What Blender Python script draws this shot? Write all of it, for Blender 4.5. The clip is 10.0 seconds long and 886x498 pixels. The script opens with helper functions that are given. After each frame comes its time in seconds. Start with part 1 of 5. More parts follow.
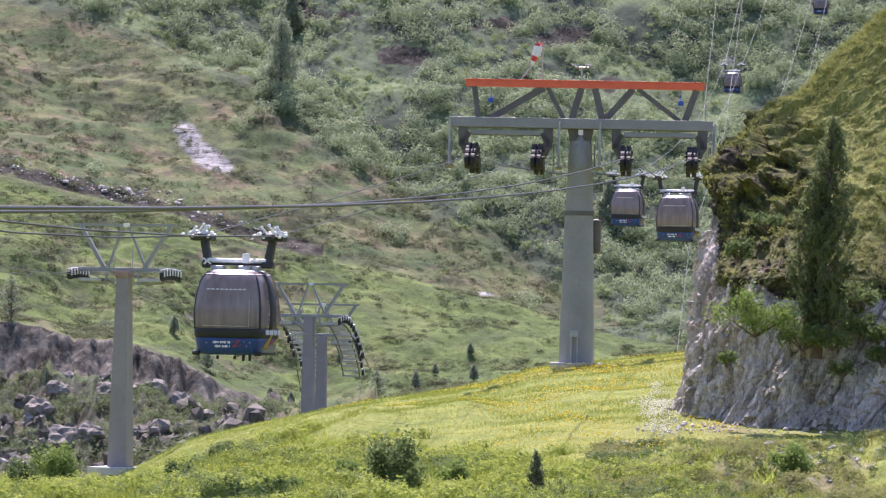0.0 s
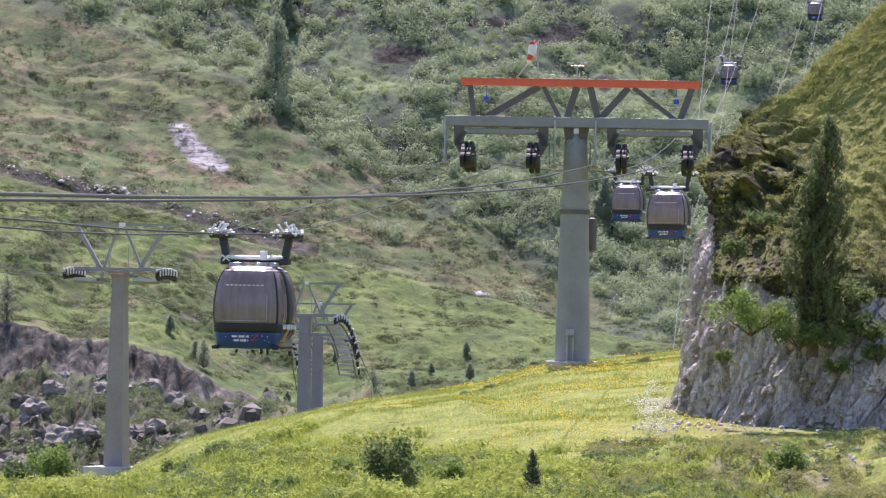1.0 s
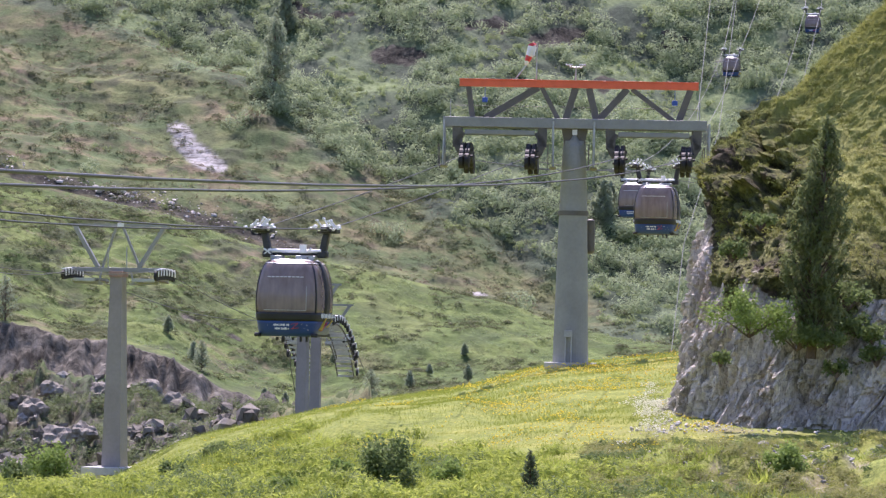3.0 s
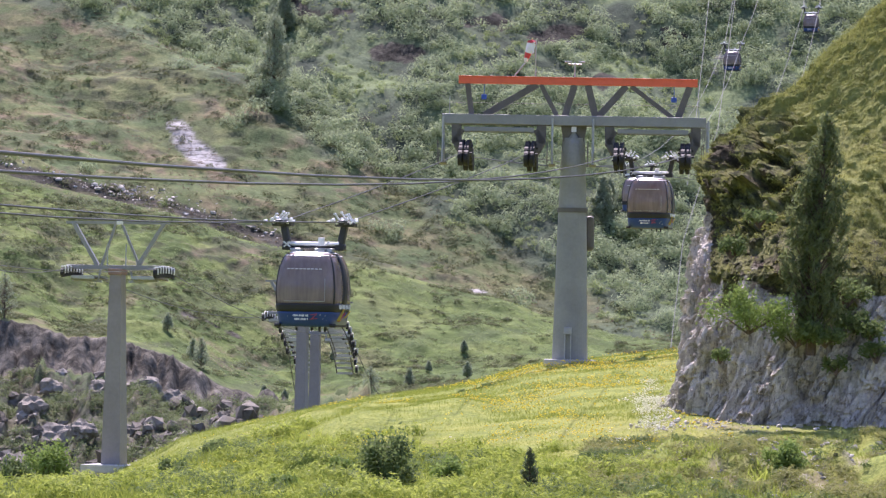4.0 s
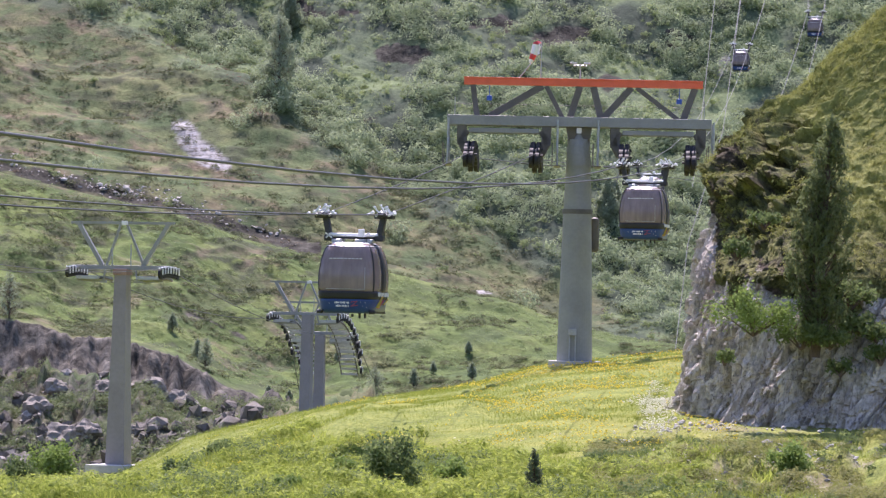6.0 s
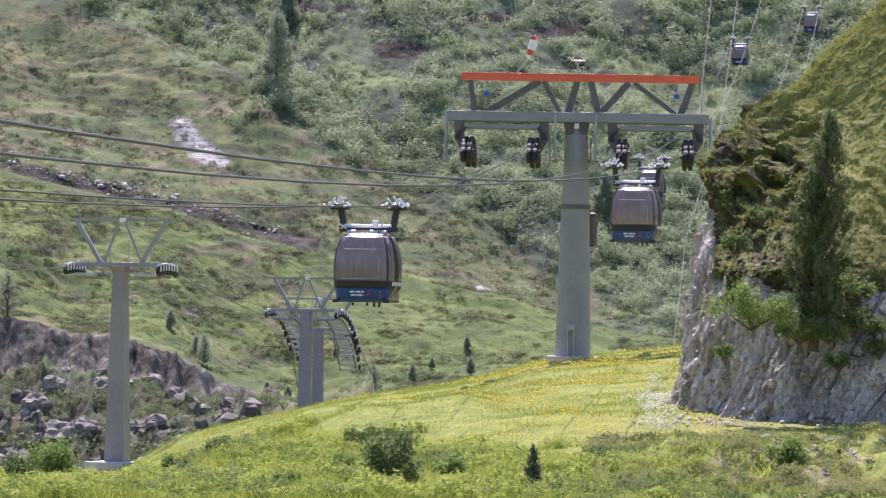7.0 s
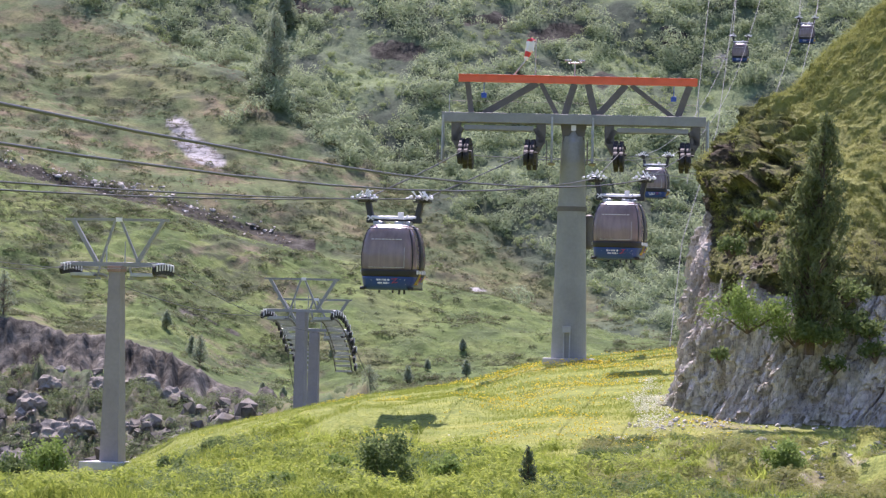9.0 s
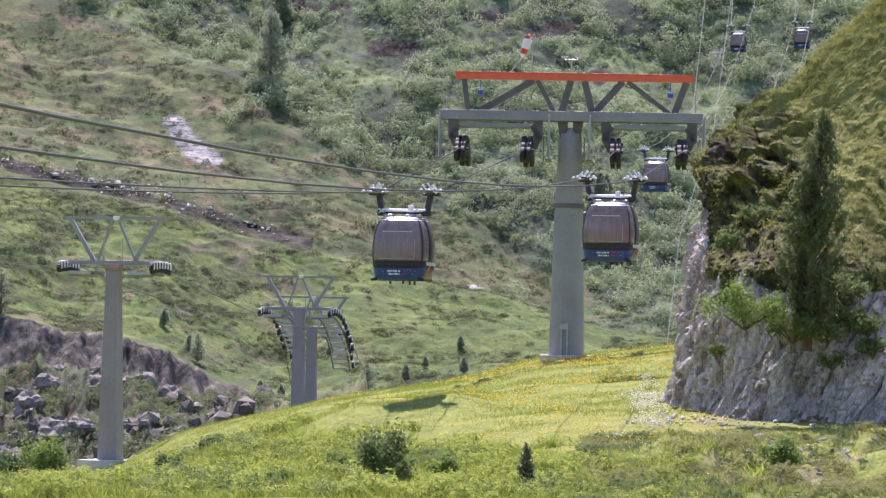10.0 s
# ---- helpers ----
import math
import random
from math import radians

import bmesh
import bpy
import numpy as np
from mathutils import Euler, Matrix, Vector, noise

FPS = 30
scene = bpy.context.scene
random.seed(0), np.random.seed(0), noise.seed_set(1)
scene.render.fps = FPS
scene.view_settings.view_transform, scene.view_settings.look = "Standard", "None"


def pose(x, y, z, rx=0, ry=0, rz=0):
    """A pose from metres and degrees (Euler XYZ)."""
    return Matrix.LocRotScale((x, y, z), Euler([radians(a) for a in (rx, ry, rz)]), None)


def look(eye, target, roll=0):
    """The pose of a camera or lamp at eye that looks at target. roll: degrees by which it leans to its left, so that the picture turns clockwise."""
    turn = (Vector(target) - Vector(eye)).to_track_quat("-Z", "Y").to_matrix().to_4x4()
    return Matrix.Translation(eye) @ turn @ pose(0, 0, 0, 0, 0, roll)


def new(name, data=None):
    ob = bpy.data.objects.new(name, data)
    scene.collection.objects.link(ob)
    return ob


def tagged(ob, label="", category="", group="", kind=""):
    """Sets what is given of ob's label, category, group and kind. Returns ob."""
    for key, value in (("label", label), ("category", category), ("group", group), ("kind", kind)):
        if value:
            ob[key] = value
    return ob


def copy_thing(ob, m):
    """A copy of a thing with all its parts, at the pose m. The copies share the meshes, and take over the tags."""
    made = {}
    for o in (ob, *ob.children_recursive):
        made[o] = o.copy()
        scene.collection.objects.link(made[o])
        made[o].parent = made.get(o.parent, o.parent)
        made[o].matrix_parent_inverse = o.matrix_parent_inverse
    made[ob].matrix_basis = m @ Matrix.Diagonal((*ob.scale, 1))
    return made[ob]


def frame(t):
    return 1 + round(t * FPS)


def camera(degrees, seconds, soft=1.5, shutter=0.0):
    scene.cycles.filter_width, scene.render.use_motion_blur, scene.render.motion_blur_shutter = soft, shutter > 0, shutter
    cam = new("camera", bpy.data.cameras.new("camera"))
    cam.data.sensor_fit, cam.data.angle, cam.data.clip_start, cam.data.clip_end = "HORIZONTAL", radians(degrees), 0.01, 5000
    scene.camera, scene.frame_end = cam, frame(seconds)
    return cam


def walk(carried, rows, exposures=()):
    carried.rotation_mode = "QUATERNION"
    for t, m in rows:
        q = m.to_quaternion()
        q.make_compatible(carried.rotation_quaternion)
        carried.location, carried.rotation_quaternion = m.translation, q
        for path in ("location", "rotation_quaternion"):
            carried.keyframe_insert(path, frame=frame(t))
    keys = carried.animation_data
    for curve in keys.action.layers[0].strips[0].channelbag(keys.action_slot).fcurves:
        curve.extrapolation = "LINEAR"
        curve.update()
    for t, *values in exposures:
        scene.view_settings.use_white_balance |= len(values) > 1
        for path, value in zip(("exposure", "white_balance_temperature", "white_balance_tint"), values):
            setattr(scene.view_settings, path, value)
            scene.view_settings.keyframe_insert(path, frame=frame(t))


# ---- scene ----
# ---- camera and its walk ----
# The camera stands on a tripod-like hand hold at the origin and only turns a little.
F = 784 / math.tan(radians(6.0))
LEAN = 1.1
cam = camera(12.0, 10.0, soft=1.3)
TURNS = [(0.0, 0.0809, 1.025, 0.055), (0.5, 0.0474, 1.0157, -0.063), (1.0, 0.0228, 1.0119, -0.065),
         (1.5, 0.0294, 1.0217, 0.022), (2.0, 0.0396, 1.0409, 0.088), (2.5, 0.0144, 1.0429, 0.081),
         (3.2, -0.002, 1.015, 0.02), (4.0, -0.0099, 0.988, -0.033), (4.5, 0.0, 0.9984, 0.0), (5.0, 0.0178, 1.0289, 0.186),
         (5.5, 0.0592, 1.0283, 0.239), (6.2, 0.055, 0.985, 0.05), (7.0, 0.0295, 0.9437, -0.104), (7.5, -0.0067, 0.9246, -0.153),
         (8.0, -0.0265, 0.9326, -0.065), (8.5, -0.0177, 0.9607, 0.127), (9.0, -0.0207, 0.9644, 0.181),
         (9.5, -0.0341, 0.947, 0.068), (10.0, -0.0589, 0.9281, 0.0)]
LEAN_C, LEAN_S = math.cos(radians(LEAN)), math.sin(radians(LEAN))


def level(a, b):
    """Bearing steps on the leaning survey grid, turned upright: steps to the right of the axis, steps above eye level."""
    dx, dy = a - 784.0, b - 441.0
    return dx * LEAN_C + dy * LEAN_S, 130.0 - (dy * LEAN_C - dx * LEAN_S)


def spot(a, b, y):
    """The place at the distance y on the bearing (a, b)."""
    u, v = level(a, b)
    return Vector((u / F * y, y, v / F * y))


def gaze(yaw, pitch, roll):
    return pose(0, 0, 0, 0, 0, yaw) @ pose(0, 0, 0, 90 + pitch) @ pose(0, 0, 0, 0, 0, roll + LEAN)


walk(cam, [(t, gaze(a, b, c)) for t, a, b, c in TURNS], exposures=[(0.0, 0.92, 6220, 36), (10.0, 0.92, 6220, 36)])

# ---- light ----
SUN_EL, SUN_AZ = 57.0, -8.5          # degrees: above the horizon, and clockwise of straight ahead
world = bpy.data.worlds.new("sky")
scene.world = world
world.use_nodes = True
wn = world.node_tree
sky = wn.nodes.new("ShaderNodeTexSky")
sky.sky_type = "NISHITA"
sky.sun_disc = False
sky.sun_elevation, sky.sun_rotation = radians(SUN_EL), radians(SUN_AZ)
sky.altitude, sky.air_density, sky.dust_density = 2000, 1.0, 2.0
wn.nodes["Background"].inputs[1].default_value = 0.15
wn.links.new(sky.outputs[0], wn.nodes["Background"].inputs[0])
sun_data = bpy.data.lights.new("sun", "SUN")
sun_data.energy, sun_data.angle, sun_data.color = 4.8, radians(0.6), (1.0, 0.955, 0.87)
sun = new("sun", sun_data)
_e, _a = radians(SUN_EL), radians(SUN_AZ)
SUN_DIR = Vector((math.sin(_a) * math.cos(_e), math.cos(_a) * math.cos(_e), math.sin(_e)))
sun.matrix_world = look(SUN_DIR * 300, (0, 0, 0))


# ---- materials ----
class Nodes:
    """A small helper to write node materials in few lines."""

    def __init__(self, name):
        self.mat = bpy.data.materials.new(name)
        self.mat.use_nodes = True
        self.t = self.mat.node_tree
        self.bsdf = self.t.nodes["Principled BSDF"]

    def add(self, kind, **inputs):
        n = self.t.nodes.new(kind)
        for k, v in inputs.items():
            self.put(n.inputs[k.replace("_", " ")], v)
        return n

    def put(self, socket, v):
        if isinstance(v, bpy.types.NodeSocket):
            self.t.links.new(v, socket)
        elif isinstance(v, tuple) and len(v) == 3 and socket.type == "RGBA":
            socket.default_value = (*v, 1)
        else:
            socket.default_value = v

    def noise(self, scale, detail=4.0, rough=0.55, stretch=None):
        n = self.add("ShaderNodeTexNoise", Scale=scale, Detail=detail, Roughness=rough)
        g = self.add("ShaderNodeNewGeometry").outputs["Position"]
        if stretch:
            m = self.add("ShaderNodeMapping", Vector=g)
            m.inputs["Scale"].default_value = stretch
            g = m.outputs[0]
        self.put(n.inputs["Vector"], g)
        return n.outputs["Fac"]

    def ramp(self, fac, *stops):
        r = self.add("ShaderNodeValToRGB", Fac=fac)
        e = r.color_ramp.elements
        while len(e) < len(stops):
            e.new(0.5)
        for el, (p, c) in zip(e, stops):
            el.position = p
            el.color = (*c, 1) if isinstance(c, tuple) else (c, c, c, 1)
        return r.outputs["Color"]

    def mix(self, fac, a, b, how="MIX"):
        m = self.add("ShaderNodeMix")
        m.data_type, m.blend_type = "RGBA", how
        self.put(m.inputs[0], fac), self.put(m.inputs[6], a), self.put(m.inputs[7], b)
        return m.outputs[2]

    def attr(self, name):
        a = self.add("ShaderNodeAttribute")
        a.attribute_name = name
        return a.outputs["Fac"]

    def bump(self, height, strength, distance):
        b = self.add("ShaderNodeBump", Height=height, Strength=strength, Distance=distance)
        self.put(self.bsdf.inputs["Normal"], b.outputs[0])

    def done(self, color, rough=0.8, metal=0.0, **more):
        self.put(self.bsdf.inputs["Base Color"], color)
        self.put(self.bsdf.inputs["Roughness"], rough)
        self.put(self.bsdf.inputs["Metallic"], metal)
        for k, v in more.items():
            self.put(self.bsdf.inputs[k.replace("_", " ")], v)
        return self.mat


def plain(name, color, rough=0.5, metal=0.0, wear=0.25, scale=6.0):
    """Paint, rubber or metal with stains at two scales."""
    n = Nodes(name)
    f = n.noise(scale, 5)
    g = n.noise(scale * 9, 3)
    dark = tuple(c * (1 - wear) for c in color)
    light = tuple(min(1, c * (1 + wear * 0.6)) for c in color)
    col = n.mix(0.35, n.ramp(f, (0.3, dark), (0.7, light)), n.ramp(g, (0.3, dark), (0.7, light)))
    n.bump(g, 0.1, 0.01)
    return n.done(col, rough, metal)


def make_ground_material():
    n = Nodes("hillside")
    fine, tiny = n.noise(0.7, 5, 0.65), n.noise(2.2, 4, 0.7)
    grain = n.ramp(n.mix(0.5, fine, tiny), (0.36, (0.6, 0.61, 0.59)), (0.5, (0.98, 0.98, 0.97)), (0.64, (1.35, 1.32, 1.3)))
    # open spur: olive grass, dark bilberry on the terrace risers, rusty heath in patches
    turf = n.ramp(n.noise(0.11, 5), (0.36, (0.07, 0.106, 0.042)), (0.5, (0.105, 0.137, 0.054)), (0.64, (0.15, 0.168, 0.07)))
    turf = n.mix(n.attr("riser"), turf, (0.065, 0.08, 0.04))
    heath = n.mix(1.0, n.attr("heathy"), n.ramp(n.noise(0.22, 5, 0.65), (0.46, 0.0), (0.62, 0.65)), "MULTIPLY")
    turf = n.mix(heath, turf, (0.2, 0.145, 0.1))
    # under the alders: lush grass, dark patches painted in for shade between the clumps
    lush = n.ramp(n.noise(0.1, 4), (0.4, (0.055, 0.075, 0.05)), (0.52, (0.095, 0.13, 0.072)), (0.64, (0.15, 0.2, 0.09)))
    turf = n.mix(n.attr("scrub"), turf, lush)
    # pasture on the nearer ridge
    grass = n.ramp(n.noise(0.13, 5), (0.38, (0.068, 0.106, 0.031)), (0.5, (0.102, 0.148, 0.04)), (0.62, (0.142, 0.183, 0.054)))
    grass = n.mix(n.attr("riser"), grass, (0.06, 0.075, 0.036))
    grass = n.mix(n.mix(1.0, n.ramp(n.noise(0.17, 5, 0.65), (0.52, 0.0), (0.62, 0.75)), n.attr("heathy"), "MULTIPLY"), grass, (0.16, 0.13, 0.085))
    turf = n.mix(n.attr("pasture"), turf, grass)
    turf = n.mix(1.0, turf, grain, "MULTIPLY")
    # the near meadow
    near = n.ramp(n.noise(0.9, 5, 0.65), (0.36, (0.095, 0.14, 0.026)), (0.5, (0.185, 0.24, 0.044)), (0.64, (0.3, 0.33, 0.075)))
    near = n.mix(0.5, near, n.ramp(n.noise(7.0, 5, 0.75), (0.38, (0.05, 0.078, 0.02)), (0.62, (0.33, 0.345, 0.09))))
    near = n.mix(n.ramp(n.noise(0.16, 4), (0.48, 0.0), (0.64, 0.35)), near, (0.3, 0.27, 0.06))
    near = n.mix(n.attr("herb"), near, n.ramp(tiny, (0.4, (0.07, 0.105, 0.02)), (0.62, (0.2, 0.25, 0.05))))
    near = n.mix(n.attr("flowery"), near, n.ramp(n.noise(3.5, 4, 0.7), (0.42, (0.26, 0.24, 0.06)), (0.6, (0.46, 0.34, 0.06))))
    turf = n.mix(n.attr("meadow"), turf, near)
    bare = n.mix(n.ramp(fine, (0.45, 0.0), (0.58, 0.9)), (0.14, 0.105, 0.07), (0.3, 0.27, 0.22))
    turf = n.mix(n.attr("bare"), turf, bare)
    stone = n.ramp(n.noise(0.5, 6, 0.7, (1, 1, 0.35)), (0.38, (0.036, 0.034, 0.027)), (0.47, (0.094, 0.089, 0.072)), (0.56, (0.136, 0.128, 0.105)), (0.66, (0.215, 0.203, 0.17)))
    stone = n.mix(0.7, stone, n.ramp(n.noise(1.6, 6, 0.75, (1, 1, 0.5)), (0.4, (0.3, 0.29, 0.28)), (0.48, (0.9, 0.9, 0.88)), (0.62, (1.4, 1.36, 1.3))), "MULTIPLY")
    edge = n.ramp(n.mix(0.45, n.attr("rock"), fine), (0.42, 0.0), (0.56, 1.0))
    # stone past the near ridge is darkened, standing in for shadowed rock steps
    stone = n.mix(n.attr("gully"), stone, n.mix(1.0, stone, (0.42, 0.44, 0.42), "MULTIPLY"))
    col = n.mix(edge, turf, stone)
    pale = n.ramp(n.noise(0.7, 6, 0.75, (0.5, 1, 2.4)), (0.42, (0.13, 0.125, 0.11)), (0.48, (0.3, 0.295, 0.275)), (0.6, (0.42, 0.415, 0.395)))
    col = n.mix(n.attr("slab"), col, pale)
    n.bump(n.mix(0.5, fine, tiny), 0.6, 0.4)
    return n.done(col, 0.95, Specular_IOR_Level=0.15)


def make_cliff_material():
    n = Nodes("cliff_rock")
    strat = n.noise(0.9, 7, 0.7, (1.6, 1.6, 0.28))
    fine = n.noise(7.0, 6, 0.7)
    stone = n.ramp(strat, (0.36, (0.36, 0.315, 0.25)), (0.45, (0.59, 0.53, 0.44)), (0.55, (0.75, 0.685, 0.58)), (0.66, (0.88, 0.81, 0.7)))
    stone = n.mix(0.4, stone, n.ramp(fine, (0.36, (0.27, 0.25, 0.215)), (0.64, (0.92, 0.88, 0.81))))
    # upright joints that lean with the bedding
    lean = n.add("ShaderNodeMapping", Vector=n.add("ShaderNodeNewGeometry").outputs["Position"])
    lean.inputs["Rotation"].default_value = (0.0, radians(14), 0.0)
    lean.inputs["Scale"].default_value = (1.0, 1.0, 0.13)
    flute = n.add("ShaderNodeTexNoise", Vector=lean.outputs[0], Scale=8.0, Detail=5.0, Roughness=0.75).outputs["Fac"]
    stone = n.mix(0.7, stone, n.ramp(flute, (0.39, (0.24, 0.225, 0.22)), (0.45, (0.86, 0.84, 0.83)), (0.58, (1.0, 0.99, 0.98))), "MULTIPLY")
    rust = n.ramp(n.noise(0.6, 4), (0.54, 0.0), (0.66, 0.4))
    stone = n.mix(rust, stone, (0.3, 0.21, 0.13))
    moss = n.ramp(n.noise(0.8, 5, 0.65), (0.56, 0.0), (0.66, 0.5))
    stone = n.mix(moss, stone, (0.13, 0.135, 0.06))
    turf = n.ramp(n.noise(0.7, 6, 0.65), (0.36, (0.15, 0.175, 0.042)), (0.5, (0.25, 0.28, 0.065)), (0.64, (0.34, 0.345, 0.1)))
    turf = n.mix(0.4, turf, n.ramp(n.noise(4.0, 5, 0.7), (0.38, (0.06, 0.07, 0.025)), (0.62, (0.36, 0.36, 0.12))))
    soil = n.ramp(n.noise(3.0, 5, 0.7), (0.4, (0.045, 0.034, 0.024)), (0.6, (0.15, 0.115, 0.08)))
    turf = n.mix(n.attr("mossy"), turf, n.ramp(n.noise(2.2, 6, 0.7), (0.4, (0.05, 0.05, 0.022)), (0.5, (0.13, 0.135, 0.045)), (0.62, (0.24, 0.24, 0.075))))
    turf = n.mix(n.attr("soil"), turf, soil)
    edge = n.ramp(n.mix(0.35, n.attr("turf"), n.noise(1.6, 5, 0.7)), (0.45, 0.0), (0.55, 1.0))
    n.bump(n.mix(0.6, flute, fine), 1.0, 0.16)
    return n.done(n.mix(edge, stone, turf), 0.92, Specular_IOR_Level=0.2)


def leafy(name, dark, light, dry=None, trans=0.25):
    """Leaves and grass blades: each island has its own tone, some light passes through."""
    n = Nodes(name)
    rnd = n.add("ShaderNodeNewGeometry").outputs["Random Per Island"]
    col = n.mix(n.noise(0.35, 3), n.ramp(rnd, (0.0, dark), (1.0, light)), n.ramp(rnd, (0.0, light), (1.0, dry or light)))
    n.done(col, 0.7, Specular_IOR_Level=0.12)
    tr = n.add("ShaderNodeBsdfTranslucent", Color=col)
    m = n.add("ShaderNodeMixShader", Fac=trans)
    n.put(m.inputs[1], n.bsdf.outputs[0]), n.put(m.inputs[2], tr.outputs[0])
    n.put(n.t.nodes["Material Output"].inputs["Surface"], m.outputs[0])
    return n.mat


def boulder_stone():
    """Broken rock: each block has its own tone, with dark joints and lichen."""
    n = Nodes("boulder_stone")
    rnd = n.add("ShaderNodeNewGeometry").outputs["Random Per Island"]
    tone = n.ramp(rnd, (0.0, (0.11, 0.101, 0.084)), (0.5, (0.195, 0.179, 0.15)), (0.85, (0.29, 0.267, 0.225)), (1.0, (0.5, 0.47, 0.41)))
    grain = n.noise(1.6, 6, 0.7)
    col = n.mix(0.75, tone, n.ramp(grain, (0.36, (0.35, 0.34, 0.33)), (0.5, (0.85, 0.84, 0.82)), (0.64, (1.0, 0.98, 0.95))), "MULTIPLY")
    col = n.mix(n.ramp(n.noise(0.8, 4), (0.52, 0.0), (0.64, 0.5)), col, (0.14, 0.13, 0.07))
    n.bump(grain, 0.8, 0.2)
    return n.done(col, 0.9, Specular_IOR_Level=0.2)


def make_glass():
    """Brown tinted acrylic panes."""
    n = Nodes("tinted_pane")
    n.done((0.53, 0.425, 0.4), 0.14, Specular_IOR_Level=0.8)
    # dust on the panes, with upright streaks that also stand for reflections
    dust_and_sheen = n.ramp(n.mix(0.5, n.noise(1.1, 4, 0.6), n.noise(2.4, 4, 0.6, (3, 3, 0.3))), (0.38, 0.34), (0.62, 0.52))
    clear = n.add("ShaderNodeBsdfTransparent", Color=(0.62, 0.52, 0.5))
    m = n.add("ShaderNodeMixShader", Fac=dust_and_sheen)
    n.put(m.inputs[1], clear.outputs[0]), n.put(m.inputs[2], n.bsdf.outputs[0])
    n.put(n.t.nodes["Material Output"].inputs["Surface"], m.outputs[0])
    return n.mat


M_GROUND, M_CLIFF, M_GLASS = make_ground_material(), make_cliff_material(), make_glass()
M_GRASS = leafy("grass_blades", (0.07, 0.12, 0.02), (0.25, 0.32, 0.05), (0.39, 0.4, 0.085), 0.5)
M_DRYGRASS = leafy("cliff_grass", (0.15, 0.18, 0.045), (0.31, 0.335, 0.095), (0.4, 0.38, 0.14), 0.45)
# far alder leaves: pale, bluish tones that carry the distance haze
M_SHRUB = leafy("shrub_leaves", (0.2, 0.26, 0.15), (0.34, 0.42, 0.235), (0.37, 0.44, 0.25), 0.5)
M_BILBERRY = leafy("bilberry_leaves", (0.07, 0.095, 0.042), (0.14, 0.175, 0.075), (0.18, 0.165, 0.085), 0.4)
M_HERB = leafy("herb_leaves", (0.11, 0.165, 0.025), (0.34, 0.42, 0.075), (0.47, 0.5, 0.12), 0.5)
M_CUSHION = leafy("turf_cushion", (0.1, 0.13, 0.03), (0.27, 0.31, 0.07), (0.34, 0.34, 0.1), 0.4)
M_TUFT = leafy("moss_tufts", (0.11, 0.13, 0.03), (0.26, 0.28, 0.07), (0.33, 0.32, 0.1), 0.45)
M_WILLOW = leafy("willow_leaves", (0.15, 0.21, 0.09), (0.3, 0.38, 0.16), (0.34, 0.39, 0.18), 0.45)
M_HEATHER = leafy("heather_twigs", (0.1, 0.125, 0.035), (0.26, 0.29, 0.085), (0.32, 0.29, 0.12), 0.45)
M_BUSH = leafy("dark_bush_leaves", (0.075, 0.12, 0.045), (0.17, 0.235, 0.08), (0.21, 0.26, 0.1), 0.45)
M_HEATH = leafy("low_heath", (0.09, 0.1, 0.05), (0.2, 0.18, 0.11), (0.32, 0.19, 0.16), 0.4)
M_LEAF = leafy("bush_leaves", (0.1, 0.17, 0.035), (0.24, 0.34, 0.085), (0.3, 0.38, 0.12), 0.4)
M_NEEDLE = leafy("pine_needles", (0.08, 0.11, 0.05), (0.175, 0.215, 0.09), (0.23, 0.26, 0.11), 0.45)
M_DARKNEEDLE = leafy("spruce_needles", (0.075, 0.105, 0.06), (0.14, 0.185, 0.095), (0.16, 0.2, 0.11), 0.4)
# needles lightened well past their own green to imitate haze
M_LARCH = leafy("larch_needles", (0.2, 0.25, 0.16), (0.32, 0.38, 0.25), (0.35, 0.4, 0.26), 0.5)
M_SCREEBUSH = leafy("scree_bush_leaves", (0.08, 0.115, 0.05), (0.18, 0.235, 0.095), (0.2, 0.24, 0.1), 0.35)
M_YELLOW = leafy("yellow_petals", (0.72, 0.58, 0.04), (0.82, 0.7, 0.08), (0.85, 0.75, 0.15), 0.35)
M_HAWKWEED = leafy("orange_petals", (0.7, 0.5, 0.03), (0.8, 0.62, 0.06), (0.82, 0.68, 0.1), 0.35)
M_WHITEFLOWER = leafy("white_umbels", (0.72, 0.74, 0.62), (0.84, 0.84, 0.76), (0.8, 0.8, 0.62), 0.4)
M_BARK = plain("bark", (0.12, 0.085, 0.06), 0.9, 0, 0.5, 12)
M_STONE = boulder_stone()
M_BANKROCK = plain("bank_rock", (0.26, 0.25, 0.21), 0.9, 0, 0.45, 3.0)
M_PALE = plain("pale_slab", (0.56, 0.52, 0.45), 0.8, 0, 0.3, 0.25)
M_STEEL = plain("grey_painted_steel", (0.27, 0.278, 0.26), 0.55, 0.0, 0.2, 0.8)
M_STEELD = plain("weathered_dark_steel", (0.135, 0.125, 0.108), 0.6, 0.15, 0.3, 1.5)
M_GALV = plain("galvanised_steel", (0.42, 0.44, 0.44), 0.45, 0.6, 0.25, 3)
# light roof shell; its near-white tone stands in for sun glare
M_ROOF_GLARE = plain("roof_with_glare", (0.72, 0.72, 0.71), 0.28, 0.0, 0.12, 4)
M_ORANGE = plain("orange_red_paint", (0.8, 0.14, 0.06), 0.5, 0, 0.15, 2)
M_RUBBER = plain("black_rubber", (0.013, 0.013, 0.014), 0.7, 0, 0.3, 8)
M_CHROME = plain("bright_steel", (0.86, 0.86, 0.85), 0.35, 0.25, 0.1, 10)
M_DARKSTEEL = plain("dark_hanger_steel", (0.045, 0.046, 0.05), 0.45, 0.3, 0.3, 8)
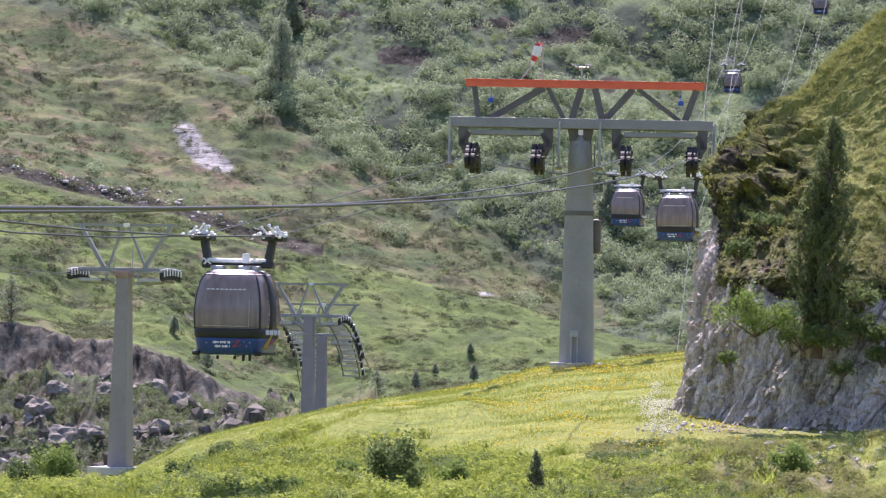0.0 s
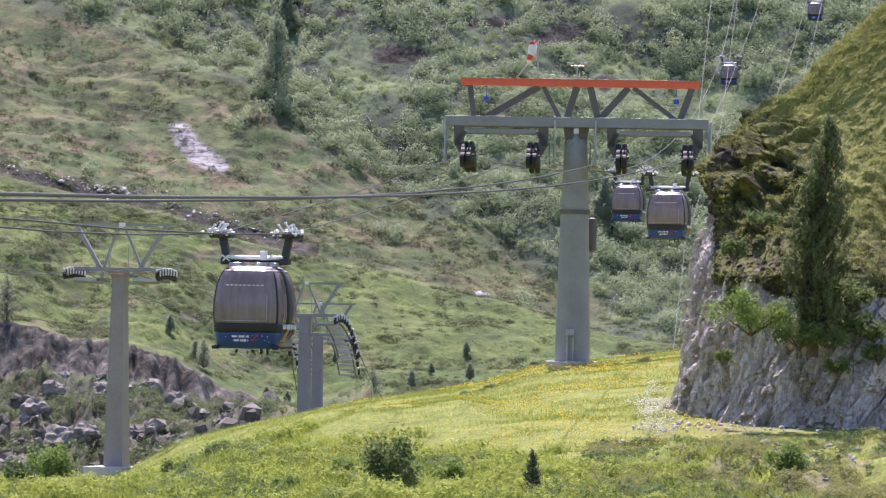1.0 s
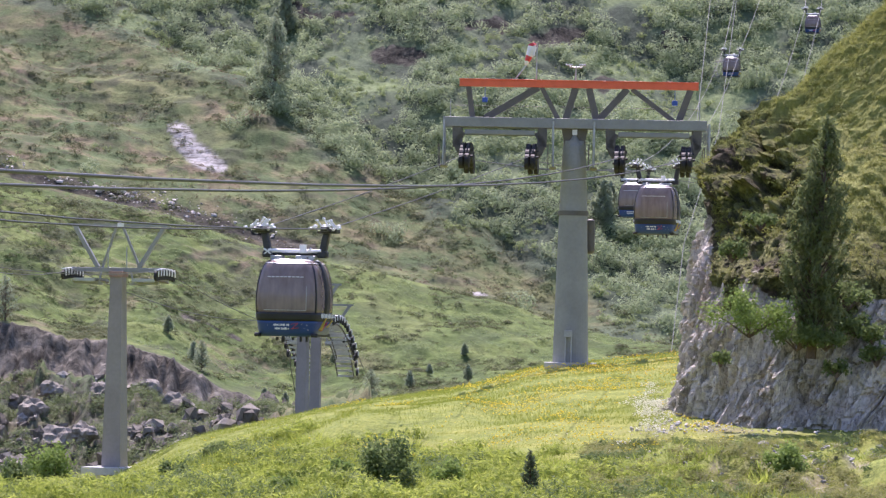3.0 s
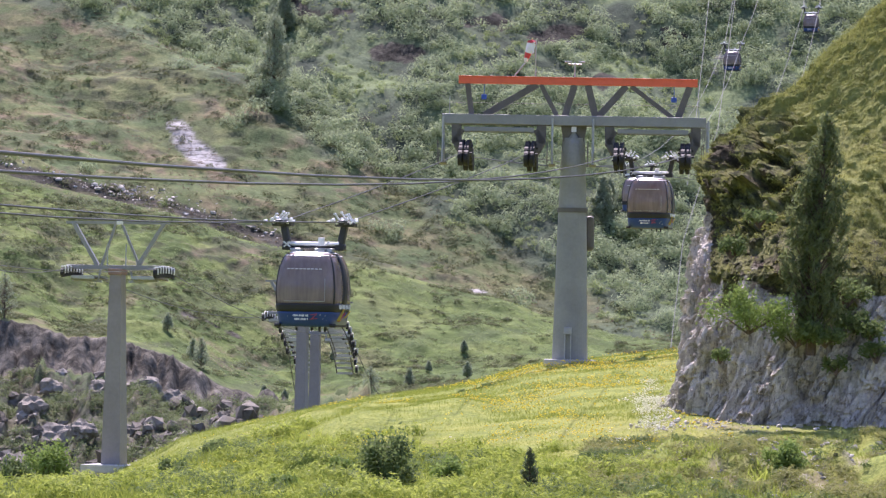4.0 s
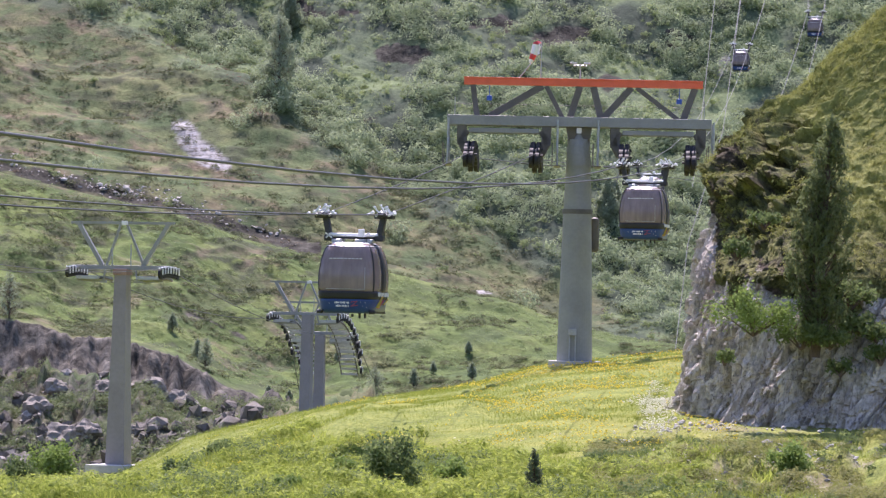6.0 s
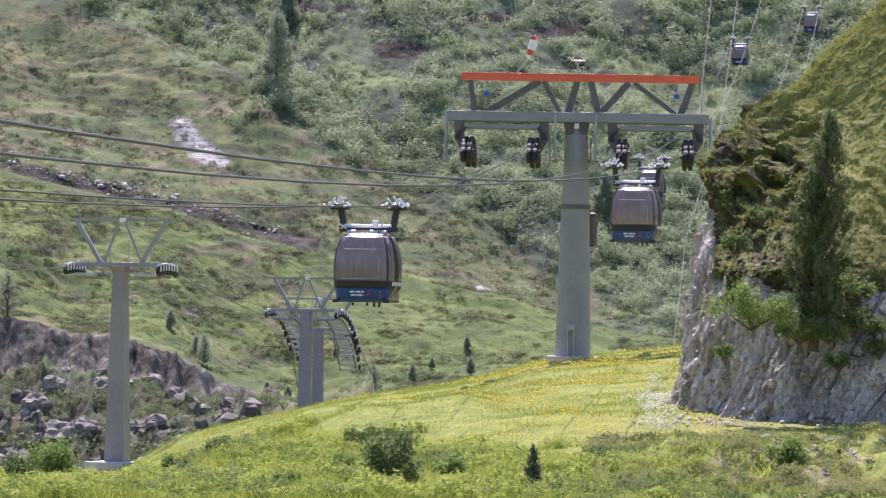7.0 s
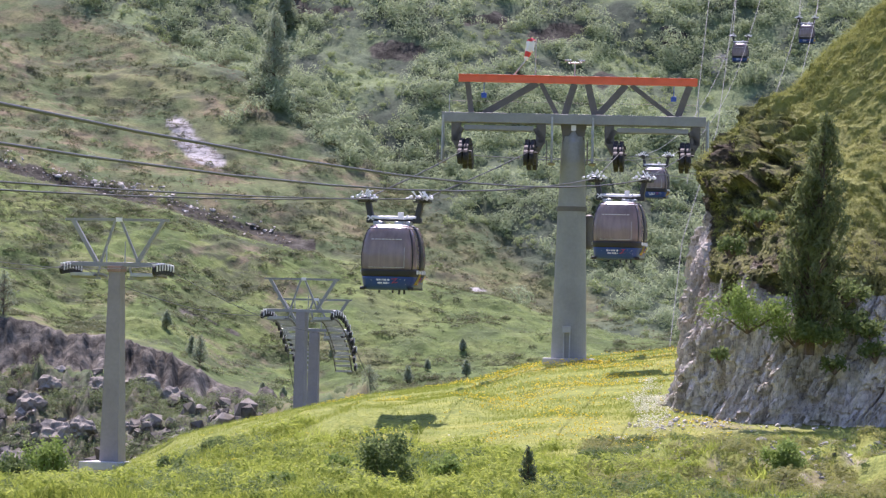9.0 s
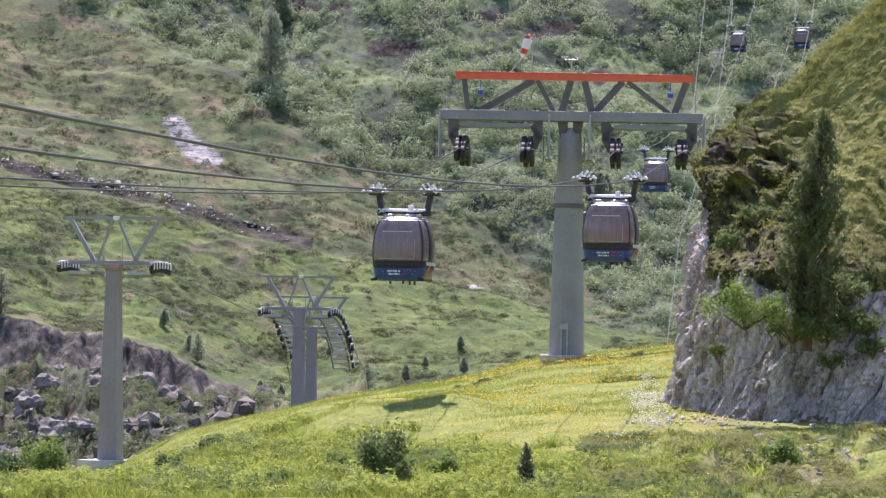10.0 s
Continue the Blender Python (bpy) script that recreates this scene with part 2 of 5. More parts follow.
M_ROPE = plain("steel_rope", (0.06, 0.065, 0.065), 0.55, 0.3, 0.3, 20)
M_WIRE = plain("bright_wire_rope", (0.2, 0.21, 0.2), 0.8, 0.0, 0.2, 10)
M_BLUE = plain("blue_paint", (0.014, 0.055, 0.2), 0.32, 0, 0.2, 3)
M_BLACK = plain("black_trim", (0.02, 0.02, 0.021), 0.55, 0, 0.3, 5)
M_WHITE = plain("white_lettering", (0.8, 0.8, 0.8), 0.5, 0, 0.08, 5)
M_RED = plain("red_print", (0.65, 0.05, 0.05), 0.5, 0, 0.1, 5)
M_YPRINT = plain("yellow_print", (0.75, 0.5, 0.04), 0.5, 0, 0.1, 5)
M_OLDSTEEL = plain("mauve_grey_steel", (0.265, 0.243, 0.24), 0.6, 0.0, 0.2, 0.7)
M_RUST = plain("red_oxide_primer", (0.3, 0.19, 0.15), 0.7, 0.0, 0.3, 2)
M_CONCRETE = plain("concrete", (0.5, 0.49, 0.46), 0.9, 0, 0.25, 2)
M_BENCH = plain("grey_seat_plastic", (0.5, 0.45, 0.4), 0.6, 0, 0.2, 4)
M_SIGNBLUE = plain("blue_plastic", (0.03, 0.1, 0.42), 0.5, 0, 0.1, 5)


# ---- mesh tools ----
def mesh_object(name, verts, faces, mat, parent=None, label="", smooth=False):
    me = bpy.data.meshes.new(name)
    me.from_pydata(verts, [], faces)
    me.materials.append(mat)
    if smooth:
        me.polygons.foreach_set("use_smooth", [True] * len(me.polygons))
    ob = new(name, me)
    if parent:
        ob.parent = parent
    if label:
        ob["label"] = label
    return ob


def fast_mesh(name, co, quads, mat, smooth=True):
    """A large mesh from numpy arrays of corners and of faces with 3 or 4 corners."""
    me = bpy.data.meshes.new(name)
    k = quads.shape[1]
    me.vertices.add(len(co))
    me.vertices.foreach_set("co", co.astype(np.float32).ravel())
    me.loops.add(quads.size)
    me.loops.foreach_set("vertex_index", quads.astype(np.int32).ravel())
    me.polygons.add(len(quads))
    me.polygons.foreach_set("loop_start", np.arange(0, quads.size, k, dtype=np.int32))
    me.polygons.foreach_set("use_smooth", np.full(len(quads), smooth))
    me.materials.append(mat)
    me.update(calc_edges=True)
    return new(name, me)


def float_attr(ob, name, values):
    a = ob.data.attributes.new(name, "FLOAT", "POINT")
    a.data.foreach_set("value", values.astype(np.float32).ravel())


def part(name, bm, material, parent, label=""):
    me = bpy.data.meshes.new(name)
    bmesh.ops.recalc_face_normals(bm, faces=bm.faces)
    bm.to_mesh(me)
    bm.free()
    me.materials.append(material)
    ob = new(name, me)
    ob.parent = parent
    if label:
        ob["label"] = label
    return ob


def box(bm, c, s, bevel=0.0, m=None):
    """A box of size s centred on c, its edges bevelled, turned by m."""
    r = bmesh.ops.create_cube(bm, size=1.0)
    vs = r["verts"]
    for v in vs:
        v.co = Vector((v.co.x * s[0], v.co.y * s[1], v.co.z * s[2]))
    if bevel:
        es = list({e for v in vs for e in v.link_edges})
        got = bmesh.ops.bevel(bm, geom=es, offset=bevel, segments=2, affect="EDGES", profile=0.5)
        vs = list({v for f in got["faces"] for v in f.verts} | {v for v in vs if v.is_valid})
    for v in vs:
        v.co = (m @ v.co if m else v.co) + Vector(c)
    return vs


def bar(bm, p, q, w, h=None, bevel=0.0, up=(0, 0, 1)):
    """A straight square bar from p to q."""
    p, q = Vector(p), Vector(q)
    d = q - p
    z = d.normalized()
    x = Vector(up).cross(z)
    if x.length < 1e-3:
        x = Vector((1, 0, 0))
    x.normalize()
    y = z.cross(x)
    m = Matrix((x, y, z)).transposed()
    return box(bm, (p + q) / 2, (w, h or w, d.length), bevel, m)


def tube(bm, p, q, r, r2=None, n=10):
    p, q = Vector(p), Vector(q)
    d = q - p
    m = Matrix.Translation((p + q) / 2) @ d.to_track_quat("Z", "Y").to_matrix().to_4x4()
    bmesh.ops.create_cone(bm, cap_ends=True, segments=n, radius1=r, radius2=r if r2 is None else r2, depth=d.length, matrix=m)


def polytube(bm, pts, r, n=6):
    """One round wire through all the points."""
    rings = []
    for i, p in enumerate(pts):
        d = (pts[min(i + 1, len(pts) - 1)] - pts[max(i - 1, 0)]).normalized()
        x = d.orthogonal().normalized() if abs(d.z) > 0.99 else Vector((0, 0, 1)).cross(d).normalized()
        y = d.cross(x)
        rings.append([bm.verts.new(p + (x * math.cos(2 * math.pi * k / n) + y * math.sin(2 * math.pi * k / n)) * r) for k in range(n)])
    for a, b in zip(rings, rings[1:]):
        for k in range(n):
            bm.faces.new((a[k], a[(k + 1) % n], b[(k + 1) % n], b[k]))
    bm.faces.new(rings[0][::-1])
    bm.faces.new(rings[-1])


def wheel(bm, c, axis, r, w, n=18):
    a = Vector(axis).normalized() * (w / 2)
    c = Vector(c)
    tube(bm, c - a, c + a, r, n=n)
    tube(bm, c - a * 1.25, c + a * 1.25, r * 0.55, n=n)


def thing(name, m, label, category, group="", kind=""):
    e = new(name)
    e.empty_display_size = 0.3
    e.matrix_basis = m
    return tagged(e, label, category, group, kind)


# ---- value noise on arrays ----
def vnoise(x, y, seed=0):
    xi, yi = np.floor(x).astype(np.int64), np.floor(y).astype(np.int64)
    fx, fy = x - xi, y - yi
    fx, fy = fx * fx * (3 - 2 * fx), fy * fy * (3 - 2 * fy)

    def h(i, j):
        k = (i * 374761393 + j * 668265263 + seed * 1442695041) & 0x7FFFFFFF
        k = ((k ^ (k >> 13)) * 1274126177) & 0x7FFFFFFF
        return ((k ^ (k >> 16)) & 0xFFFF) / 32767.5 - 1.0
    return (h(xi, yi) * (1 - fx) + h(xi + 1, yi) * fx) * (1 - fy) + (h(xi, yi + 1) * (1 - fx) + h(xi + 1, yi + 1) * fx) * fy


def fbm(x, y, octaves=4, seed=0, gain=0.5):
    s, a, k = 0.0, 1.0, 1.0
    for o in range(octaves):
        s = s + a * vnoise(x * k + 17.3 * o, y * k - 9.1 * o, seed + o)
        a *= gain
        k *= 2.03
    return s


def smooth01(x, a, b):
    t = np.clip((x - a) / (b - a), 0, 1)
    return t * t * (3 - 2 * t)


# ---- terrain: one sheet round the camera, out to the far ridges ----
def line(*pts):
    """A ridge or edge as seen from the camera: bearing steps against height steps."""
    uv = np.array([level(a, b) for a, b in pts])
    return lambda u: np.interp(u, uv[:, 0], uv[:, 1])


CREST = line((-900, 960), (0, 878), (100, 866), (150, 855), (250, 814), (320, 778), (400, 757), (530, 731), (660, 705), (800, 686), (870, 671), (930, 652),
             (1000, 641), (1100, 632), (1200, 620), (1400, 612), (2400, 600))
BAND_TOP = line((-900, 540), (0, 570), (60, 578), (120, 603), (200, 606), (300, 632), (400, 690), (480, 715), (560, 735), (640, 716), (870, 680), (1000, 650), (1200, 632), (2400, 620))
BAND_LOW = line((-900, 690), (0, 668), (120, 672), (250, 680), (330, 715), (420, 752), (500, 752), (560, 745), (640, 722), (870, 684), (1000, 655), (1200, 636), (2400, 625))
RIDGE = line((-900, 200), (0, 308), (150, 345), (300, 378), (420, 422), (530, 452), (640, 472), (800, 512), (950, 556), (1100, 603), (1200, 624), (2400, 640))
HIGH = line((-900, -120), (0, -70), (400, -70), (784, -70), (1200, -70), (2400, -120))


def crest_distance(u):
    return np.interp(u, [-800, -580, -180, 220, 1000], [215, 215, 206, 198, 198])


def terrace(x, y, z, mid, far):
    """How far up its terrace a place lies, 0 to 1, and how high the step is there."""
    f = np.where(y > 450, (z + 0.34 * x + 2.6 * fbm(x / 11, y / 11, 4, 81)) / 2.1, (z + 0.22 * x + 1.8 * fbm(x / 7, y / 7, 4, 82)) / 1.3)
    hit = smooth01(fbm(x / 18, y / 12, 3, 83), -0.45, 0.25)
    right = smooth01(x, -22, -2)
    return f - np.floor(f), hit * (mid * 0.5 * (1 - 0.75 * right) + far * 0.62)


def terrain(u, y):
    """Height of the ground at the bearing u (steps from the axis) and the distance y; arrays."""
    yc = crest_distance(u)
    vc = CREST(u)
    s = np.clip((y - 110) / (yc - 110), 0, 1)
    v0 = -318.0 + 0 * u
    near = np.interp(y, [0, 15, 50, 88, 110], [-1.7, -2.3, -4.2, -5.3, -5.6])
    meadow = (v0 + (vc - v0) * (1 - (1 - s) ** np.interp(u, [-640, -480, -250], [0.4, 1.0, 2.0]))) / F * y
    w = smooth01(y, 88, 112)
    z = np.where(y < 112, near * (1 - w) + meadow * w, meadow)
    z = np.where(y < 88, near, z)
    # beyond the crest: knots of distance and height steps
    knots = [(yc, vc), (yc + 45, vc - 70), (335 + 0 * u, vc - 12), (374 + 0 * u, BAND_LOW(u)), (379 + 0 * u, BAND_TOP(u)),
             (440 + 0 * u, RIDGE(u)), (460 + 0 * u, RIDGE(u) - 22), (505 + 0 * u, RIDGE(u) - 16), (632 + 0 * u, HIGH(u)),
             (900 + 0 * u, HIGH(u) + 700), (2200 + 0 * u, HIGH(u) + 1500), (4700 + 0 * u, HIGH(u) + 900)]
    for (ya, va), (yb, vb) in zip(knots, knots[1:]):
        k = np.clip((y - ya) / (yb - ya), 0, 1)
        k = k * 0.75 + 0.25 * k * k * (3 - 2 * k)
        z = np.where(y >= ya, (va + (vb - va) * k) / F * y, z)
    z = np.where(y > 4700, (HIGH(u) + 900) / F * 4700, z)
    x = u / F * y
    # unevenness that grows with the distance
    a1 = smooth01(y, 60, 120) * (1 - smooth01(y, 170, 190)) * 0.25
    z = z + a1 * (1.4 * (1 - 0.7 * smooth01(u, -150, 100)) * fbm(x / 7, y / 7, 3, 5) + 0.75 * fbm(x / 2.3, y / 2.6, 3, 18) * (1 - 0.9 * smooth01(u, -200, 50))) + np.where(y < 215, 0.07, 0.0) * (1 - 0.7 * smooth01(u, -150, 50)) * fbm(x / 1.3, y / 1.3, 2, 6)
    bank = smooth01(u, 280, 420) * smooth01(y, 104, 108) * (1 - smooth01(y, 124, 130))
    z = z + bank * (0.5 * np.abs(fbm(x / 1.4, y / 3.0, 3, 101)) + 0.14 * fbm(x / 0.5, y / 1.2, 2, 102))
    # a brow in the meadow below the lift mast
    brow = smooth01(u, -250, -120) * (1 - smooth01(u, 10, 150))
    z = z + 0.85 * brow * np.interp(y, [138, 142, 146, 148, 151, 158, 163, 175], [0, 5, 25, 42, 56, 34, 10, 0]) / F * y
    scree = smooth01(y, 320, 340) * (1 - smooth01(y, 377, 380)) * (u < -120)
    z = z + scree * (0.8 * fbm(x / 5, y / 5, 4, 9) + 1.1 * np.abs(fbm(x / 1.0, y / 8, 3, 10)) + 0.5 * np.abs(fbm(x / 3.1, y / 6, 2, 17)))
    mid = smooth01(y, 381, 392) * (1 - smooth01(y, 434, 440))
    z = z + mid * (1.2 * fbm(x / 16, y / 16, 4, 11) + 0.25 * fbm(x / 2.6, y / 2.6, 3, 12))
    far = smooth01(y, 500, 530)
    gul = np.abs(fbm((x + 0.5 * y) / 45, y / 90, 3, 13))
    z = z + far * (3.4 * fbm(x / 42, y / 42, 4, 14) + 4.5 * gul + 0.5 * fbm(x / 7, y / 7, 3, 15) - 3)
    # cattle terraces: level treads and steep risers that run down to the right
    f, m = terrace(x, y, z, mid, far)
    z = z + m * (smooth01(f, 0.5, 0.97) - f)
    return z


def herb_line(u, y):
    """Metres by which a place lies inside the rank, leafy part of the meadow."""
    return np.interp(u, [-800, -500, -250, -60, 150, 330, 800], [60, 48, 36, 24, 14, 9, 4]) - (y - 110)


def outcrop(u, v):
    """How bare a place on the mountainside is: rock steps among the scrub, coloured dark for their shade, 0 to 1."""
    a, b = 784 + u * LEAN_C - (130 - v) * LEAN_S, 441 + u * LEAN_S + (130 - v) * LEAN_C
    wob = 16 * fbm(u / 30, v / 22, 3, 108)
    q = np.full_like(a, 9.0)
    for ca, cb, ra, rb in ((705, 96, 62, 17), (985, 60, 62, 26), (560, 22, 80, 13), (860, 40, 50, 14), (1195, 70, 36, 14), (640, 215, 30, 8), (1080, 150, 34, 10)):
        q = np.minimum(q, ((a - ca + wob) / ra) ** 2 + ((b - cb + 0.6 * wob) / rb) ** 2)
    return 1 - smooth01(q, 0.5, 1.4)


def spur_line(u):
    """Where the open spur gives way to scrub, in height steps."""
    return np.interp(u, [-900, -784, -624, -484, -304, -184, -24, 116, 216, 316, 900], [600, 581, 541, 481, 381, 281, 191, 131, 71, -9, -200])


def height_at(x, y):
    return float(terrain(np.array([x / y * F]), np.array([y]))[0])


def build_ground():
    us = np.arange(-830, 831, 5.6)
    ang = us / F
    left = -np.geomspace(-ang[0] + 0.004, math.pi, 46)[::-1]
    right = np.geomspace(ang[-1] + 0.004, math.pi, 46)
    ang = np.concatenate([left, ang, right])
    ys = np.concatenate([np.geomspace(0.02, 95, 34), np.arange(98, 222, 0.75), np.arange(224, 330, 4), np.arange(330, 373, 0.8),
                         np.arange(373, 381, 0.25), np.arange(381.5, 442, 0.45), np.arange(444, 503, 2.5), np.arange(504, 640, 0.66), np.geomspace(645, 4900, 40)])
    A, Y = np.meshgrid(ang, ys)
    U = np.clip(np.tan(np.clip(A, -1.2, 1.2)) * F, -1100, 1100)
    Z = terrain(U, Y)
    reach = Y / np.maximum(np.cos(A), 0.5)
    X, YY = reach * np.sin(A), reach * np.cos(A)
    co = np.stack([X, YY, Z], -1).reshape(-1, 3)
    nr, nc = A.shape
    i = np.arange(nr - 1)[:, None] * nc + np.arange(nc - 1)[None, :]
    quads = np.stack([i, i + 1, i + nc + 1, i + nc], -1).reshape(-1, 4)
    ob = fast_mesh("ground", co, quads, M_GROUND)
    tagged(ob, "alpine meadow, scree and shrubby green mountainside in sunlight", "ground", kind="structure")
    rock = np.zeros_like(Z)
    leftish = 1 - smooth01(U, -330, -170)
    band = smooth01(Y, 370, 374) * (1 - smooth01(Y, 378.5, 380.5))
    rock = np.maximum(rock, band * leftish)
    rock = np.maximum(rock, smooth01(Y, 320, 335) * (1 - smooth01(Y, 368, 374)) * leftish * 0.5)
    # bare slabs and outcrops, by bearing
    V = Z / np.maximum(Y, 1) * F
    GA, GB = 784 + U * LEAN_C - (130 - V) * LEAN_S, 441 + U * LEAN_S + (130 - V) * LEAN_C
    wob = 14 * fbm(U / 30, V / 30, 3, 61)
    slab = np.zeros_like(Z)
    for ca, cb, ra, rb, tilt in ((322, 230, 26, 14, 30), (352, 272, 50, 19, 34), (1268, 112, 20, 12, -50), (850, 520, 18, 3, 5)):
        c, n = math.cos(radians(tilt)), math.sin(radians(tilt))
        da, db = GA - ca + 0.6 * wob, GB - cb + 0.3 * wob
        q = ((da * c + db * n) / ra) ** 2 + ((db * c - da * n) / rb) ** 2
        slab = np.maximum(slab, (1 - smooth01(q, 0.7, 1.3)) * (Y > 470))
    float_attr(ob, "slab", slab)
    rock = np.maximum(rock, 0.7 * outcrop(U, V) * (Y > 505))
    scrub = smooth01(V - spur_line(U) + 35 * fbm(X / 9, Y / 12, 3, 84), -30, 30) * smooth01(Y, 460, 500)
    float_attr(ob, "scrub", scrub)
    pasture = smooth01(Y, 379, 383) * (1 - smooth01(Y, 441, 447))
    float_attr(ob, "pasture", pasture)
    float_attr(ob, "heathy", np.clip(smooth01(fbm(X / 11, Y / 11, 3, 85), -0.3, 0.4) * (1 - 0.5 * smooth01(U, -300, 0)) + 0.3 * (1 - smooth01(U, -640, -480)), 0, 1) * (1 - 0.6 * smooth01(U, -300, -100) * pasture * smooth01(Y, 390, 412)))
    mid = smooth01(Y, 381, 392) * (1 - smooth01(Y, 434, 440))
    f, m = terrace(X, Y, Z, mid, smooth01(Y, 500, 530))
    patch = smooth01(fbm(X / 3.2, Z / 0.9, 4, 86), 0.0, 0.45)
    float_attr(ob, "riser", np.clip(1.8 * m * (0.25 + 0.75 * smooth01(f, 0.5, 0.75)) * patch + 0.5 * patch, 0, 1) * (Y > 380) * (1 - 0.6 * smooth01(U, -250, -50) * pasture))
    # ground under the herbs, darkened for the shade in their gaps; the flowered level before the mast; bare earth on
    # the bank
    herb = smooth01(herb_line(U, Y) + 7.0 * fbm(X / 1.6, Y / 3.5, 3, 87), -6, 8)
    float_attr(ob, "herb", 0.75 * herb * (Y < 222))
    float_attr(ob, "flowery", 0.5 * smooth01(U, 30, 170) * (1 - smooth01(U, 400, 470)) * smooth01(Y + 6 * fbm(X / 2, Y / 5, 3, 88), 168, 184) * (Y < 215) * smooth01(fbm(X / 1.1, Y / 4, 3, 89), -0.35, 0.4))
    bare = smooth01(U, 330, 480) * (Y < 132) * smooth01(fbm(X / 1.0, Y / 2.2, 4, 90) - 0.04 * np.abs(Y - 117), 0.0, 0.4)
    bare = np.maximum(bare, 0.8 * np.exp(-((U - 500) / 140) ** 2 - ((Y - 136.5) / 2.2) ** 2) * smooth01(fbm(X / 0.9, Y / 2, 3, 91), -0.5, 0.2))
    float_attr(ob, "bare", 0.7 * np.clip(bare, 0, 1))
    # the bare gully behind the near ridge, and a few outcrops
    rock = np.maximum(rock, smooth01(Y, 455, 480) * (1 - smooth01(Y, 508, 516)) * (1 - smooth01(U, -330, -240)) * 0.7)
    streak = np.interp(GA, [-50, 0, 160, 300, 480, 540], [285, 297, 337, 368, 424, 440])
    rock = np.maximum(rock, 0.85 * np.exp(-((GB - streak) / (15 + 0.6 * wob)) ** 2) * (Y > 455) * (Y < 560) * (GA < 560))
    # all rock beyond the near ridge takes the painted shade
    float_attr(ob, "gully", smooth01(Y, 448, 455))
    scar = np.interp(GA, [300, 360, 440], [548, 566, 606])
    rock = np.maximum(rock, 0.66 * np.exp(-((GB - scar) / (7 + 0.5 * wob)) ** 2) * (Y > 381) * (Y < 440) * smooth01(GA, 295, 330) * (1 - smooth01(GA, 420, 450)))
    # bare ground on the path and at the foot of the crag
    rock = np.maximum(rock, 0.55 * np.exp(-((U - 420) / 40) ** 2 - ((Y - 148) / 7) ** 2))
    rough = ((rock > 0.4) & (Y < 400)).ravel()
    ob.data.polygons.foreach_set("use_smooth", ~rough[quads[:, 0]])
    float_attr(ob, "rock", rock)
    float_attr(ob, "meadow", 1 - smooth01(Y, 222, 262))
    return ob


build_ground()


# ---- the crag ----
CRAG_X, CRAG_Y, CRAG_A, CRAG_B, CRAG_K = 21.6, 168.0, 13.55, 19.5, 0.918


def crag_surface(phi, h):
    """A point of the crag: turn round its middle and height over its foot; arrays."""
    c, s = np.cos(phi), np.sin(phi)
    k = (np.abs(c) ** 4.5 + np.abs(s) ** 4.5) ** (-1 / 4.5)
    cx, cy = c * k, s * k
    side = np.interp(h, [0, 3, 5, 7.1, 8.5, 9.1, 9.9, 10.6, 11.6, 12.4, 13.3, 14.1, 14.9, 16.5, 18.2, 19.5], [0, 0.6, 1.1, 1.55, 1.7, 1.55, 1.6, 2.0, 2.8, 3.65, 4.65, 5.35, 6.05, 7.65, 9.85, 11.75])
    front = np.interp(h, [0, 3, 5, 5.8, 7, 8.5, 10.6, 12.4, 14.8, 16.5, 18.2, 19.5], [0, 0.7, 1.4, 2.0, 4.2, 6.8, 10.0, 12.6, 15.4, 17.2, 18.6, 19.3])
    x = CRAG_X + cx * (CRAG_A - side)
    y = CRAG_Y + cy * (CRAG_B - front)
    x = x + (y - 150) * 0.085
    return x * CRAG_K, y * CRAG_K, (h - 3.9) * CRAG_K


